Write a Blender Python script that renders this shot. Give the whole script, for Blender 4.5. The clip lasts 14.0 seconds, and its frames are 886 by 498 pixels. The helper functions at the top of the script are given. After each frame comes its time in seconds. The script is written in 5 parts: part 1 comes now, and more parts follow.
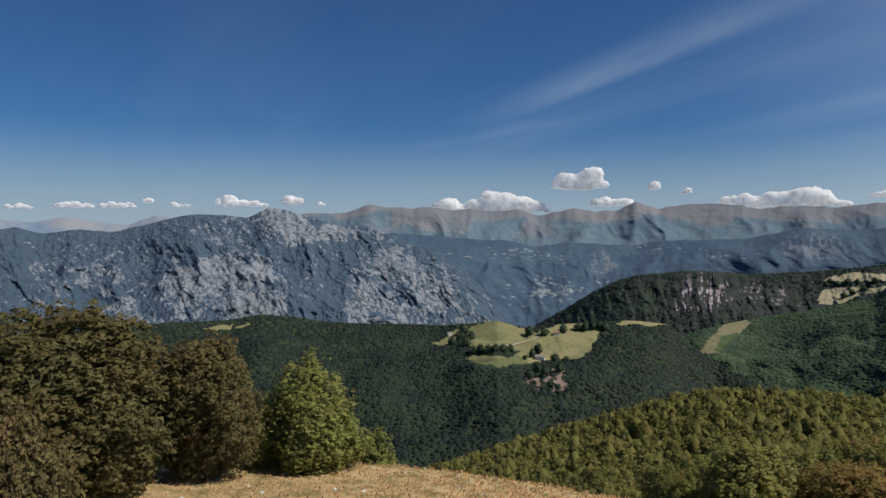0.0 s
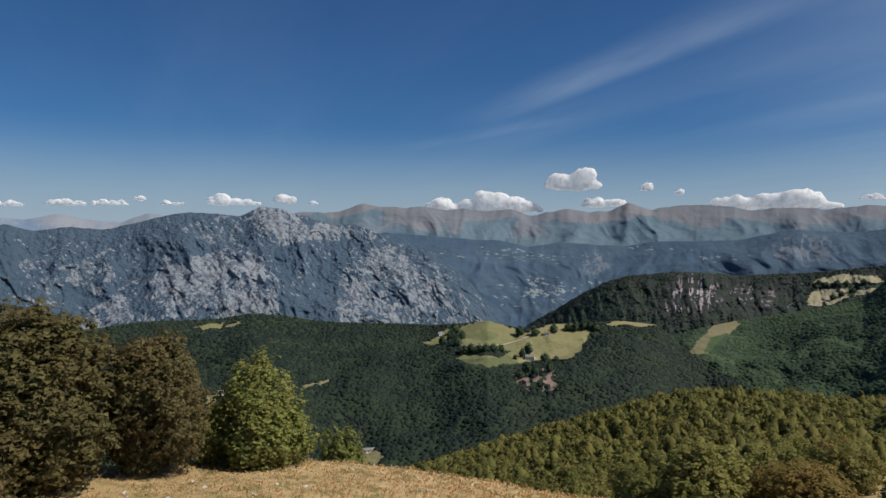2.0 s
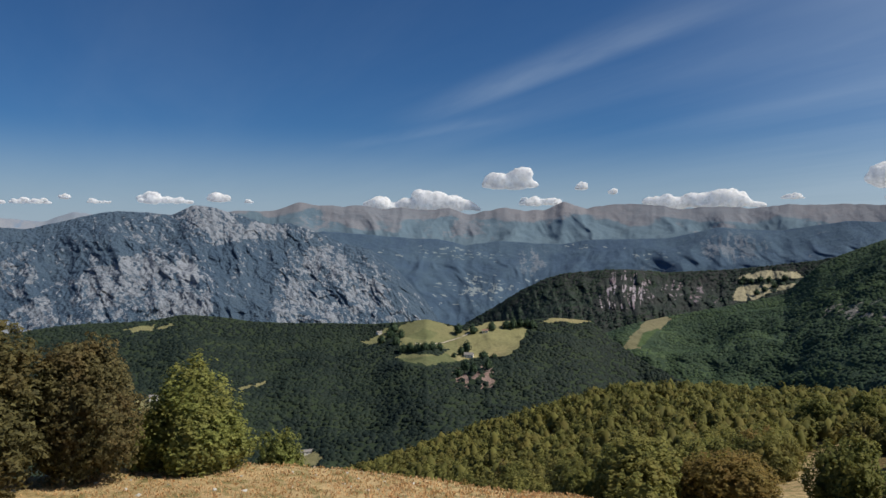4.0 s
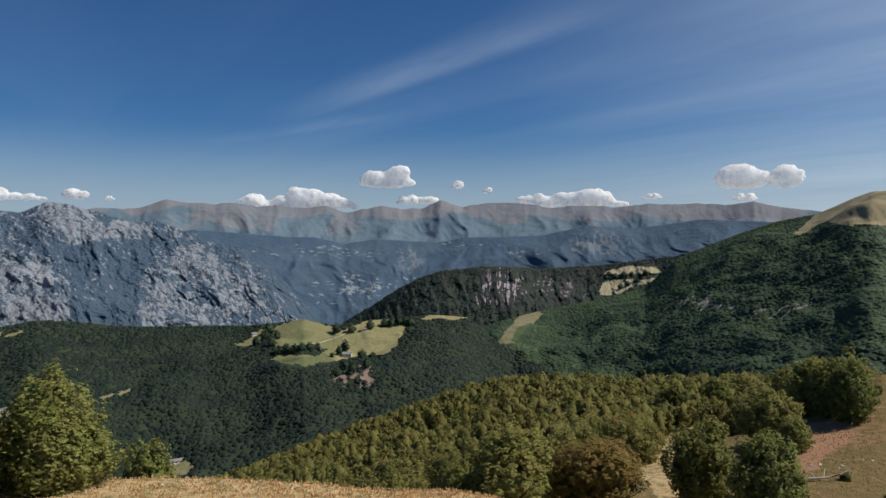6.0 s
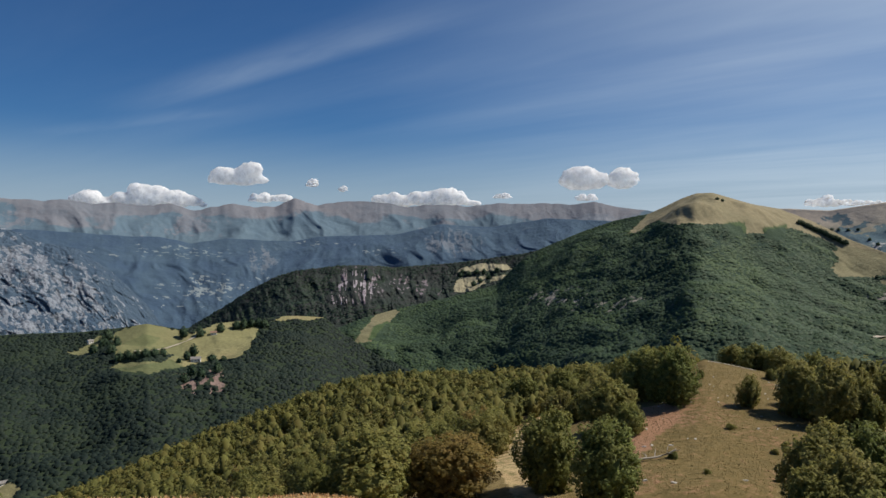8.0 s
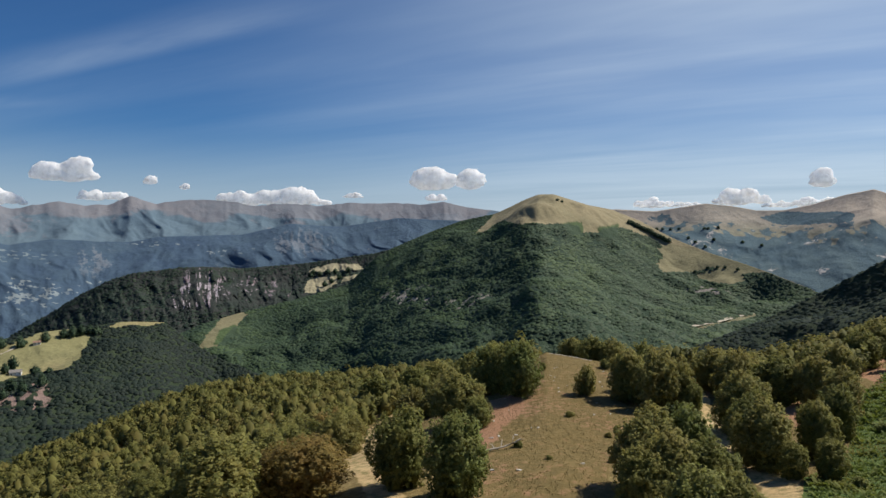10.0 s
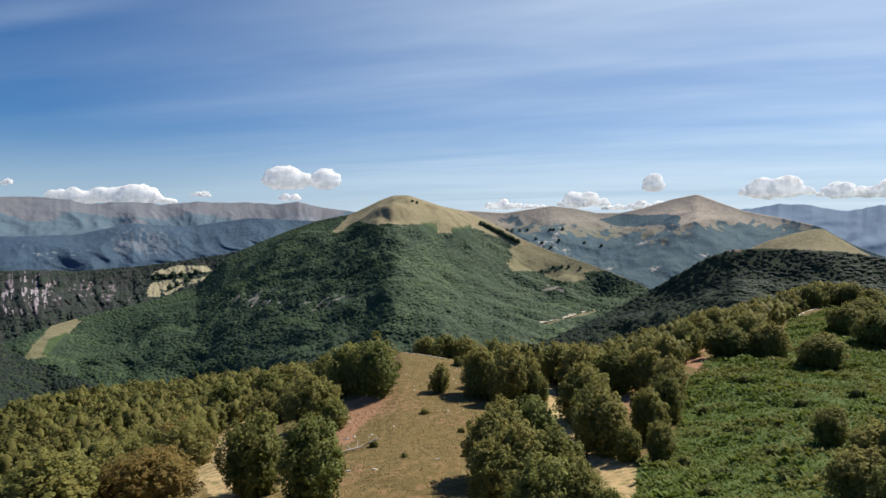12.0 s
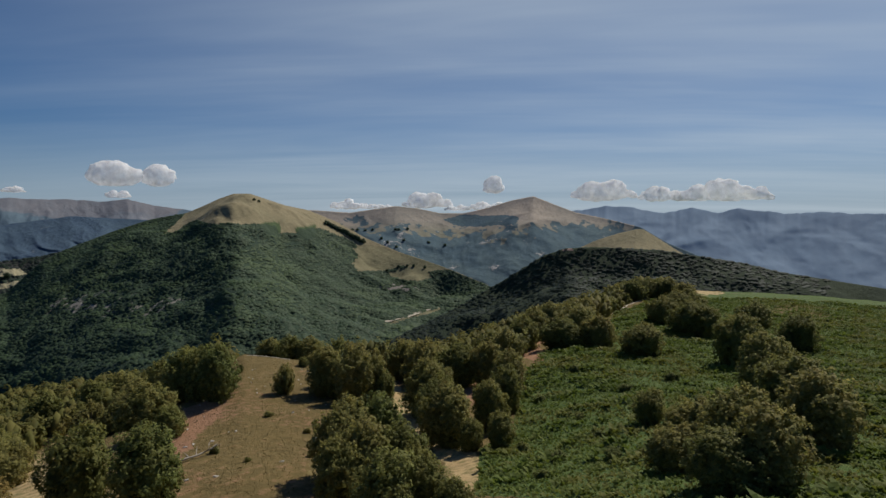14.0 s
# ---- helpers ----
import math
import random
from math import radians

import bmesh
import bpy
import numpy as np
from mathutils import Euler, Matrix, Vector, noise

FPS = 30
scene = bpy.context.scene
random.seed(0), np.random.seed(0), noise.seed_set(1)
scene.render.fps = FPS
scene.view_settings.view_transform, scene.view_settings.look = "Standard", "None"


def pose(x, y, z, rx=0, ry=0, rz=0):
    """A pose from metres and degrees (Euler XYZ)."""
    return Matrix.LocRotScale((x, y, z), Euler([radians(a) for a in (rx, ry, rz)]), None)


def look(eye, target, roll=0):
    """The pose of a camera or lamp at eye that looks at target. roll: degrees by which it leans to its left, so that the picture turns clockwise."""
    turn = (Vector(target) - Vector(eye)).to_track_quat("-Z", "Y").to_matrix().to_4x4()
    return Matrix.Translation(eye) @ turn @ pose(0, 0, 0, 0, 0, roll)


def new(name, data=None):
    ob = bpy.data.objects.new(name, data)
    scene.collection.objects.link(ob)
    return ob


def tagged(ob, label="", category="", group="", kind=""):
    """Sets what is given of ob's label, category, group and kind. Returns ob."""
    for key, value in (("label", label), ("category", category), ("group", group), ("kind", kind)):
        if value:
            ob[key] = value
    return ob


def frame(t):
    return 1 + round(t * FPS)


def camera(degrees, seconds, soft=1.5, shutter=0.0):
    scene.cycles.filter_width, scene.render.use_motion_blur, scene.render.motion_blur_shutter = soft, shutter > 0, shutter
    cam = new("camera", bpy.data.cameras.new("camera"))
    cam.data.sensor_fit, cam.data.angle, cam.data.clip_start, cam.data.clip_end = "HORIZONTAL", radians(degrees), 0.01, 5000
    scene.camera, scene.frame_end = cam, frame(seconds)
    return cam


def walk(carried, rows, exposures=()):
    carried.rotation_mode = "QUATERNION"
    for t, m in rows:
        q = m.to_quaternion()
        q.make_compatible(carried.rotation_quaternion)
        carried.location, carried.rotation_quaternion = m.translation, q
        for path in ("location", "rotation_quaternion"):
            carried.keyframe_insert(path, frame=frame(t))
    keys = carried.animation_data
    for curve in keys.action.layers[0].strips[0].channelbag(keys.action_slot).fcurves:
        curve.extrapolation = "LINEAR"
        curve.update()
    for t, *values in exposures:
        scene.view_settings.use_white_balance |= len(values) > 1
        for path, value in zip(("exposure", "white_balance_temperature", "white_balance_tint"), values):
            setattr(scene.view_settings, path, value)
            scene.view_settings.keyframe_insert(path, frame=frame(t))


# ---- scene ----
cam = camera(63.58, 14.0, soft=1.5, shutter=0.0)
PATH = [
    (0, pose(-1.532, -2.905, 20.870, 88.736, -0.004, -0.123)),
    (0.5, pose(-0.290, -3.202, 20.905, 88.722, -0.073, -0.191)),
    (1, pose(0.805, -3.508, 20.951, 88.715, -0.132, -0.269)),
    (1.5, pose(1.558, -3.814, 20.989, 88.710, -0.297, -0.405)),
    (2, pose(1.925, -4.105, 21.023, 88.708, -0.334, -0.645)),
    (4.5, pose(1.750, -4.359, 21.165, 88.583, -0.165, -7.602)),
    (5, pose(1.738, -4.380, 21.204, 88.549, -0.132, -9.863)),
    (5.5, pose(1.731, -4.418, 21.240, 88.538, -0.105, -12.456)),
    (6, pose(1.694, -4.482, 21.290, 88.512, -0.099, -15.350)),
    (6.5, pose(1.651, -4.599, 21.353, 88.466, -0.065, -18.216)),
    (7, pose(1.632, -4.744, 21.418, 88.432, -0.093, -20.942)),
    (7.5, pose(1.580, -4.878, 21.500, 88.435, -0.061, -23.888)),
    (8, pose(1.515, -5.003, 21.593, 88.412, -0.033, -26.857)),
    (10.5, pose(1.031, -5.728, 21.726, 88.390, 0.026, -41.591)),
    (11, pose(0.953, -5.812, 21.730, 88.406, -0.012, -44.397)),
    (11.5, pose(0.882, -5.886, 21.754, 88.418, -0.070, -47.294)),
    (12, pose(0.812, -5.949, 21.742, 88.436, -0.123, -50.268)),
    (12.5, pose(0.737, -6.015, 21.683, 88.444, 0.029, -53.211)),
    (13, pose(0.646, -6.052, 21.600, 88.493, 0.050, -56.372)),
    (13.5, pose(0.562, -6.091, 21.518, 88.535, 0.065, -59.521)),
    (14, pose(0.480, -6.132, 21.435, 88.465, -0.220, -62.610)),
]
walk(cam, PATH, exposures=[(0.0, 0.0), (5.0, 0.06), (8.0, 0.1), (10.5, 0.3), (13.0, 0.55), (13.3, 0.5), (13.6, 0.25), (14.0, -0.3)])

# ---- light: late-summer sun from the east, thin high cirrus ----
SUN_AZ, SUN_EL = 106.0, 50.0
sun_way = Vector((math.sin(radians(SUN_AZ)) * math.cos(radians(SUN_EL)), math.cos(radians(SUN_AZ)) * math.cos(radians(SUN_EL)), math.sin(radians(SUN_EL))))
sun = new("sun", bpy.data.lights.new("sun", "SUN"))
sun.data.energy, sun.data.angle, sun.data.color = 4.4, radians(0.55), (1.0, 0.93, 0.82)
sun.matrix_world = look((0, 0, 300), Vector((0, 0, 300)) - sun_way)

world = bpy.data.worlds.new("sky")
scene.world = world
world.use_nodes = True
wn, wl = world.node_tree.nodes, world.node_tree.links
wn.clear()


def wnode(kind, **sets):
    n = wn.new(kind)
    for k, v in sets.items():
        n.inputs[k].default_value = v
    return n


def wmath(op, a, b=None, c=None):
    n = wn.new("ShaderNodeMath")
    n.operation = op
    for k, v in enumerate((a, b, c)):
        if v is None:
            continue
        if isinstance(v, (int, float)):
            n.inputs[k].default_value = v
        else:
            wl.new(v, n.inputs[k])
    return n.outputs[0]


sky = wn.new("ShaderNodeTexSky")
sky.sky_type, sky.sun_disc = "NISHITA", False
sky.sun_elevation, sky.sun_rotation = radians(SUN_EL), radians(SUN_AZ)
sky.altitude, sky.air_density, sky.dust_density, sky.ozone_density = 1500, 1.0, 0.6, 2.5
coord = wn.new("ShaderNodeTexCoord")
split = wn.new("ShaderNodeSeparateXYZ")
wl.new(coord.outputs["Generated"], split.inputs[0])
# the cirrus lies on a flat sheet high above: project the view onto it
up = wmath("MAXIMUM", split.outputs[2], 0.015)
px, py = wmath("DIVIDE", split.outputs[0], wmath("ADD", up, 0.06)), wmath("DIVIDE", split.outputs[1], wmath("ADD", up, 0.06))
plane = wn.new("ShaderNodeCombineXYZ")
wl.new(px, plane.inputs[0]), wl.new(py, plane.inputs[1])


# the cirrus streams along one line of the wind
along = wmath("ADD", wmath("MULTIPLY", px, 0.36), wmath("MULTIPLY", py, -0.933))
across = wmath("ADD", wmath("MULTIPLY", px, 0.933), wmath("MULTIPLY", py, 0.36))


def cirrus(stretch, scale, low, high, shift=0.0, detail=5.0, rough=0.6):
    v = wn.new("ShaderNodeCombineXYZ")
    wl.new(wmath("MULTIPLY", along, scale * stretch), v.inputs[0])
    wl.new(wmath("MULTIPLY", across, scale), v.inputs[1])
    v.inputs[2].default_value = shift
    n = wnode("ShaderNodeTexNoise", Scale=1.0, Detail=detail, Roughness=rough, Distortion=0.3)
    wl.new(v.outputs[0], n.inputs["Vector"])
    return ramp(n.outputs[0], low, high)


def ramp(v, low, high, a=0.0, b=1.0):
    r = wn.new("ShaderNodeMapRange")
    for k, q in zip(("From Min", "From Max", "To Min", "To Max"), (low, high, a, b)):
        r.inputs[k].default_value = q
    r.interpolation_type = "SMOOTHSTEP"
    wl.new(v, r.inputs["Value"])
    return r.outputs[0]


side = ramp(split.outputs[0], 0.3, 1.0)
wisps = wmath("MULTIPLY", cirrus(0.22, 1.1, 0.36, 0.8, 0.0, 5.0, 0.6), wmath("ADD", wmath("MULTIPLY", side, 0.14), 0.03))
veil = wmath("MULTIPLY", wmath("ADD", wmath("MULTIPLY", cirrus(0.3, 0.6, 0.3, 0.8, 4.0, 4.0), 0.3), 0.26), side)
# long broad streaks with frayed edges
def streak(ca, sa, off, wide, a0, a1, a2, a3, strength, seed):
    gap = wmath("ADD", wmath("ADD", wmath("MULTIPLY", px, ca), wmath("MULTIPLY", py, sa)), off)
    run = wmath("ADD", wmath("MULTIPLY", px, sa), wmath("MULTIPLY", py, -ca))
    b = wmath("MULTIPLY", ramp(gap, -wide * 1.9, 0.0), ramp(gap, wide, 0.0))
    b = wmath("MULTIPLY", b, wmath("MULTIPLY", ramp(run, a0, a1), ramp(run, a3, a2)))
    return wmath("MULTIPLY", wmath("MULTIPLY", b, cirrus(0.2, 2.2, 0.15, 0.65, seed)), strength)


band = streak(0.907, 0.42, -2.22, 0.17, -4.6, -2.8, -2.2, -1.3, 0.17, 9.0)
band = wmath("ADD", band, streak(0.907, 0.42, -2.75, 0.3, -5.4, -4.0, -2.6, -1.6, 0.05, 13.0))
band = wmath("ADD", band, streak(0.95, 0.31, -3.4, 0.3, -4.4, -3.0, -1.0, 0.5, 0.05, 17.0))
band = wmath("ADD", band, streak(0.75, 0.66, -3.6, 0.14, -4.6, -4.0, -3.2, -2.7, 0.07, 21.0))
cover = wmath("MINIMUM", wmath("ADD", wmath("ADD", wisps, veil), band), 0.8)
# pale haze close to the horizon
haze = wmath("MULTIPLY", ramp(split.outputs[2], 0.15, -0.01), 0.95)
tint = wn.new("ShaderNodeMix")
tint.data_type, tint.blend_type = "RGBA", "MULTIPLY"
tint.inputs[0].default_value = 1.0
tint.inputs[7].default_value = (0.35, 0.66, 0.98, 1)
wl.new(sky.outputs[0], tint.inputs[6])
mix1 = wn.new("ShaderNodeMix")
mix1.data_type = "RGBA"
wl.new(haze, mix1.inputs[0]), wl.new(tint.outputs[2], mix1.inputs[6])
mix1.inputs[7].default_value = (5.1, 6.4, 7.7, 1)
mix2 = wn.new("ShaderNodeMix")
mix2.data_type = "RGBA"
wl.new(cover, mix2.inputs[0]), wl.new(mix1.outputs[2], mix2.inputs[6])
mix2.inputs[7].default_value = (9.8, 11.3, 12.6, 1)
back = wnode("ShaderNodeBackground", Strength=0.062)
wl.new(mix2.outputs[2], back.inputs[0])
wl.new(back.outputs[0], wn.new("ShaderNodeOutputWorld").inputs[0])

# ---- materials ----


class Nodes:
    """A short hand for one node material."""

    def __init__(self, name):
        self.mat = bpy.data.materials.new(name)
        self.mat.use_nodes = True
        self.n, self.l = self.mat.node_tree.nodes, self.mat.node_tree.links
        self.n.clear()
        self.out = self.n.new("ShaderNodeOutputMaterial")
        self.bsdf = self.n.new("ShaderNodeBsdfPrincipled")
        self.bsdf.inputs["Specular IOR Level"].default_value = 0.2
        self.l.new(self.bsdf.outputs[0], self.out.inputs[0])
        self.place = self.n.new("ShaderNodeTexCoord").outputs["Object"]

    def put(self, socket, v):
        if isinstance(v, (int, float)):
            socket.default_value = v
        elif isinstance(v, tuple):
            socket.default_value = (*v, 1) if len(v) == 3 else v
        else:
            self.l.new(v, socket)

    def noise(self, scale, detail=4.0, rough=0.6, stretch=None, distort=0.0):
        n = self.n.new("ShaderNodeTexNoise")
        n.inputs["Scale"].default_value, n.inputs["Detail"].default_value = scale, detail
        n.inputs["Roughness"].default_value, n.inputs["Distortion"].default_value = rough, distort
        if stretch:
            m = self.n.new("ShaderNodeMapping")
            m.inputs["Scale"].default_value = stretch
            self.l.new(self.place, m.inputs[0])
            self.l.new(m.outputs[0], n.inputs["Vector"])
        else:
            self.l.new(self.place, n.inputs["Vector"])
        return n.outputs[0]

    def voronoi(self, scale, out="Distance"):
        n = self.n.new("ShaderNodeTexVoronoi")
        n.inputs["Scale"].default_value = scale
        self.l.new(self.place, n.inputs["Vector"])
        return n.outputs[out]

    def span(self, v, a, b, c=0.0, d=1.0):
        n = self.n.new("ShaderNodeMapRange")
        n.interpolation_type = "SMOOTHSTEP"
        for k, q in zip(("From Min", "From Max", "To Min", "To Max"), (a, b, c, d)):
            n.inputs[k].default_value = q
        self.l.new(v, n.inputs["Value"])
        return n.outputs[0]

    def math(self, op, a, b=0.0):
        n = self.n.new("ShaderNodeMath")
        n.operation = op
        self.put(n.inputs[0], a), self.put(n.inputs[1], b)
        return n.outputs[0]

    def mix(self, f, a, b, blend="MIX"):
        n = self.n.new("ShaderNodeMix")
        n.data_type, n.blend_type = "RGBA", blend
        self.put(n.inputs[0], f), self.put(n.inputs[6], a), self.put(n.inputs[7], b)
        return n.outputs[2]

    def layer(self, name):
        n = self.n.new("ShaderNodeAttribute")
        n.attribute_name = name
        s = self.n.new("ShaderNodeSeparateColor")
        self.l.new(n.outputs["Color"], s.inputs[0])
        return s.outputs

    def bump(self, height, strength, distance):
        n = self.n.new("ShaderNodeBump")
        n.inputs["Strength"].default_value, n.inputs["Distance"].default_value = strength, distance
        self.l.new(height, n.inputs["Height"])
        self.l.new(n.outputs[0], self.bsdf.inputs["Normal"])

    def done(self, colour, rough=0.9):
        self.put(self.bsdf.inputs["Base Color"], colour)
        self.put(self.bsdf.inputs["Roughness"], rough)
        return self.mat


def hill_material(name, forest, forest_b, meadow, meadow_b, rock, rock_b, grain=0.05, edge=0.02, relief=3.0, low=0.4, high=0.6):
    """Slope with a cover of forest, meadow (red layer), bare rock (green layer) and fresh grass (blue layer)."""
    k = Nodes(name)
    red, green, blue = k.layer("cover")[:3]
    fine, mid, broad = k.noise(grain * 4, 6, 0.7), k.noise(grain, 5, 0.6), k.noise(grain * 0.12, 3)
    tiny = k.noise(grain * 13, 4, 0.7)
    wood = k.mix(k.span(k.math("ADD", k.math("MULTIPLY", mid, 0.6), k.math("MULTIPLY", broad, 0.4)), 0.35, 0.65), forest, forest_b)
    field = k.mix(k.span(broad, 0.4, 0.6), meadow, meadow_b)
    field = k.mix(k.span(fine, 0.35, 0.7), field, k.mix(0.25, field, forest))
    field = k.mix(blue, field, k.mix(fine, (0.05, 0.085, 0.035), (0.075, 0.105, 0.045)))
    stone = k.mix(k.span(k.math("ADD", k.math("MULTIPLY", mid, 0.45), k.math("MULTIPLY", tiny, 0.55)), 0.38, 0.62), rock, rock_b)
    chip = None
    if relief > 15:
        # broken slabs that dip to one side, crag shading painted as slab tones
        tilt = k.n.new("ShaderNodeMapping")
        tilt.inputs["Rotation"].default_value, tilt.inputs["Scale"].default_value = (0, radians(38), 0), (1.0, 1.0, 0.42)
        k.l.new(k.place, tilt.inputs[0])
        flat, k.place = k.place, tilt.outputs[0]
        slab, chip = k.voronoi(grain * 1.9, "Color"), k.voronoi(grain * 4.2, "Color")
        crack = k.math("ADD", k.voronoi(grain * 1.9), k.math("MULTIPLY", k.voronoi(grain * 4.2), 0.5))
        streaks = k.noise(grain * 5, 4, 0.7)
        k.place = flat
        stone = k.mix(k.span(slab, 0.3, 0.7, 0.0, 0.65), rock, rock_b)
        stone = k.mix(k.span(chip, 0.45, 0.7, 0.0, 0.6), stone, tuple(min(0.6, c * 1.25) for c in rock))
        stone = k.mix(k.span(streaks, 0.52, 0.62, 0.0, 0.7), stone, tuple(c * 0.8 for c in rock_b))
    stone = k.mix(blue, stone, k.mix(k.span(tiny, 0.3, 0.7), tuple(min(0.6, c * 1.45) for c in rock), rock))
    wobble = k.math("MULTIPLY", k.math("SUBTRACT", mid, 0.5), 0.5)
    sharp = k.math("MULTIPLY", k.math("SUBTRACT", chip, 0.5), 0.55) if chip is not None else 0.0
    rim = (0.95, 0.5) if chip is None else (0.55, 0.15)
    is_rock = k.span(k.math("ADD", k.math("ADD", green, sharp), k.math("ADD", wobble, k.math("ADD", k.math("MULTIPLY", k.math("SUBTRACT", fine, 0.5), rim[0]), k.math("MULTIPLY", k.math("SUBTRACT", tiny, 0.5), rim[1])))), low, high)
    is_field = k.span(k.math("ADD", red, k.math("MULTIPLY", k.math("SUBTRACT", fine, 0.5), 0.25)), 0.4, 0.6)
    colour = k.mix(is_field, k.mix(is_rock, wood, stone), field)
    height = k.math("ADD", mid, k.math("ADD", k.math("MULTIPLY", fine, 0.5), k.math("MULTIPLY", tiny, 0.2)))
    if chip is not None:
        height = k.math("SUBTRACT", height, k.math("MULTIPLY", crack, 0.9))
    k.bump(height, 0.7, relief)
    return k.done(colour, 0.95)


def ground_material():
    """Near ground: red layer dry grass, green layer bracken and fresh turf, blue layer bare earth."""
    k = Nodes("alpine_turf")
    red, green, blue = k.layer("cover")[:3]
    fine, mid, broad = k.noise(6.0, 6, 0.7), k.noise(0.7, 5, 0.65), k.noise(0.08, 3)
    dry = k.mix(k.span(broad, 0.38, 0.62), (0.56, 0.41, 0.21), (0.47, 0.33, 0.165))
    dry = k.mix(k.span(mid, 0.42, 0.66), dry, (0.2, 0.175, 0.065))
    dry = k.mix(k.span(fine, 0.5, 0.75), dry, (0.55, 0.43, 0.24))
    dry = k.mix(k.span(k.noise(2.3, 4, 0.7), 0.6, 0.75), dry, (0.14, 0.09, 0.045))
    fresh = k.mix(k.span(mid, 0.35, 0.65), (0.065, 0.115, 0.024), (0.115, 0.15, 0.04))
    fresh = k.mix(k.span(fine, 0.45, 0.7), fresh, (0.05, 0.08, 0.025))
    earth = k.mix(k.span(fine, 0.35, 0.65), (0.37, 0.215, 0.13), (0.27, 0.145, 0.08))
    turf = k.mix(k.span(mid, 0.4, 0.6), (0.15, 0.112, 0.042), (0.195, 0.14, 0.055))
    turf = k.mix(k.span(fine, 0.55, 0.75), turf, (0.12, 0.1, 0.04))
    fray = k.math("MULTIPLY", k.math("SUBTRACT", mid, 0.5), 0.9)
    c = k.mix(k.span(k.math("ADD", red, fray), 0.35, 0.65), turf, dry)
    c = k.mix(k.span(k.math("ADD", green, fray), 0.4, 0.6), c, fresh)
    c = k.mix(k.span(k.math("ADD", blue, fray), 0.4, 0.65), c, earth)
    k.bump(k.math("ADD", fine, mid), 0.7, 0.25)
    return k.done(c, 0.95)


def leaf_material(name, a, b, c, glow=0.25, patch_size=0.35):
    """Foliage: hue varies from tree to tree and from spray to spray."""
    k = Nodes(name)
    one = k.n.new("ShaderNodeObjectInfo").outputs["Random"]
    geo = k.n.new("ShaderNodeNewGeometry").outputs["Random Per Island"]
    col = k.mix(k.span(geo, 0.0, 1.0), a, b)
    patch = k.span(k.noise(patch_size, 3), 0.42, 0.68)
    col = k.mix(k.math("MULTIPLY", patch, 0.65), col, c)
    hsv = k.n.new("ShaderNodeHueSaturation")
    k.l.new(col, hsv.inputs["Color"])
    k.l.new(k.span(one, 0, 1, 0.485, 0.512), hsv.inputs["Hue"])
    k.l.new(k.span(one, 0, 1, 1.15, 0.85), hsv.inputs["Value"])
    shine = k.n.new("ShaderNodeBsdfTranslucent")
    k.l.new(hsv.outputs[0], shine.inputs[0])
    both = k.n.new("ShaderNodeMixShader")
    both.inputs[0].default_value = glow
    k.done(hsv.outputs[0], 0.7)
    k.l.new(k.bsdf.outputs[0], both.inputs[1]), k.l.new(shine.outputs[0], both.inputs[2])
    k.l.new(both.outputs[0], k.out.inputs[0])
    return k.mat


def plain_material(name, a, b, scale=3.0, rough=0.85, bump=0.0):
    k = Nodes(name)
    n = k.noise(scale, 5, 0.65)
    if bump:
        k.bump(n, 0.6, bump)
    return k.done(k.mix(k.span(n, 0.3, 0.7), a, b), rough)


TURF = ground_material()
LEAF_BROWN = leaf_material("beech_leaves_turning", (0.0929, 0.084, 0.0372), (0.222, 0.195, 0.0805), (0.206, 0.145, 0.0619), 0.5)
LEAF_RUST = leaf_material("beech_leaves_rust", (0.19, 0.165, 0.05), (0.3, 0.242, 0.07), (0.29, 0.205, 0.066), 0.5)
LEAF_OLIVE = leaf_material("beech_leaves_olive", (0.158, 0.17, 0.05), (0.325, 0.32, 0.095), (0.3, 0.258, 0.08), 0.5)
LEAF_STAND = leaf_material("hillside_beech_leaves", (0.135, 0.14, 0.042), (0.275, 0.262, 0.078), (0.255, 0.2, 0.062), 0.5, 0.16)
LEAF_GREEN = leaf_material("beech_leaves_green", (0.12, 0.144, 0.0408), (0.288, 0.321, 0.0936), (0.252, 0.242, 0.0768), 0.5)
LEAF_FOREST = leaf_material("forest_leaves", (0.0493, 0.0825, 0.0484), (0.065, 0.106, 0.0572), (0.0952, 0.145, 0.0616), 0.25, 0.012)
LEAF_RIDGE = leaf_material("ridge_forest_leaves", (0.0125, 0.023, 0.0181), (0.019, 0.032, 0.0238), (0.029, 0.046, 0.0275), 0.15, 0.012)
BROWN_GRASS = leaf_material("grazed_grass", (0.185, 0.132, 0.05), (0.135, 0.094, 0.036), (0.14, 0.118, 0.04), 0.25, 0.12)
# darker leaf tone; on the dark ridge it stands in for half shade
LEAF_FOREST_DARK = leaf_material("darkened_forest_leaves", (0.022, 0.0372, 0.031), (0.0308, 0.0492, 0.0379), (0.0396, 0.0624, 0.0368), 0.2, 0.012)
FERN = leaf_material("bracken", (0.085, 0.132, 0.022), (0.135, 0.188, 0.03), (0.18, 0.165, 0.036), 0.4, 0.085)
STRAW = leaf_material("dry_grass", (0.729, 0.516, 0.254), (0.442, 0.279, 0.127), (0.42, 0.299, 0.117), 0.35, 0.5)
BARK = plain_material("beech_bark", (0.16, 0.14, 0.12), (0.08, 0.068, 0.055), 6, 0.9, 0.05)
DEADWOOD = plain_material("bleached_deadwood", (0.5, 0.46, 0.4), (0.3, 0.26, 0.21), 5, 0.9, 0.03)
LIMESTONE = plain_material("pale_limestone", (0.62, 0.6, 0.55), (0.42, 0.4, 0.36), 3, 0.9, 0.05)
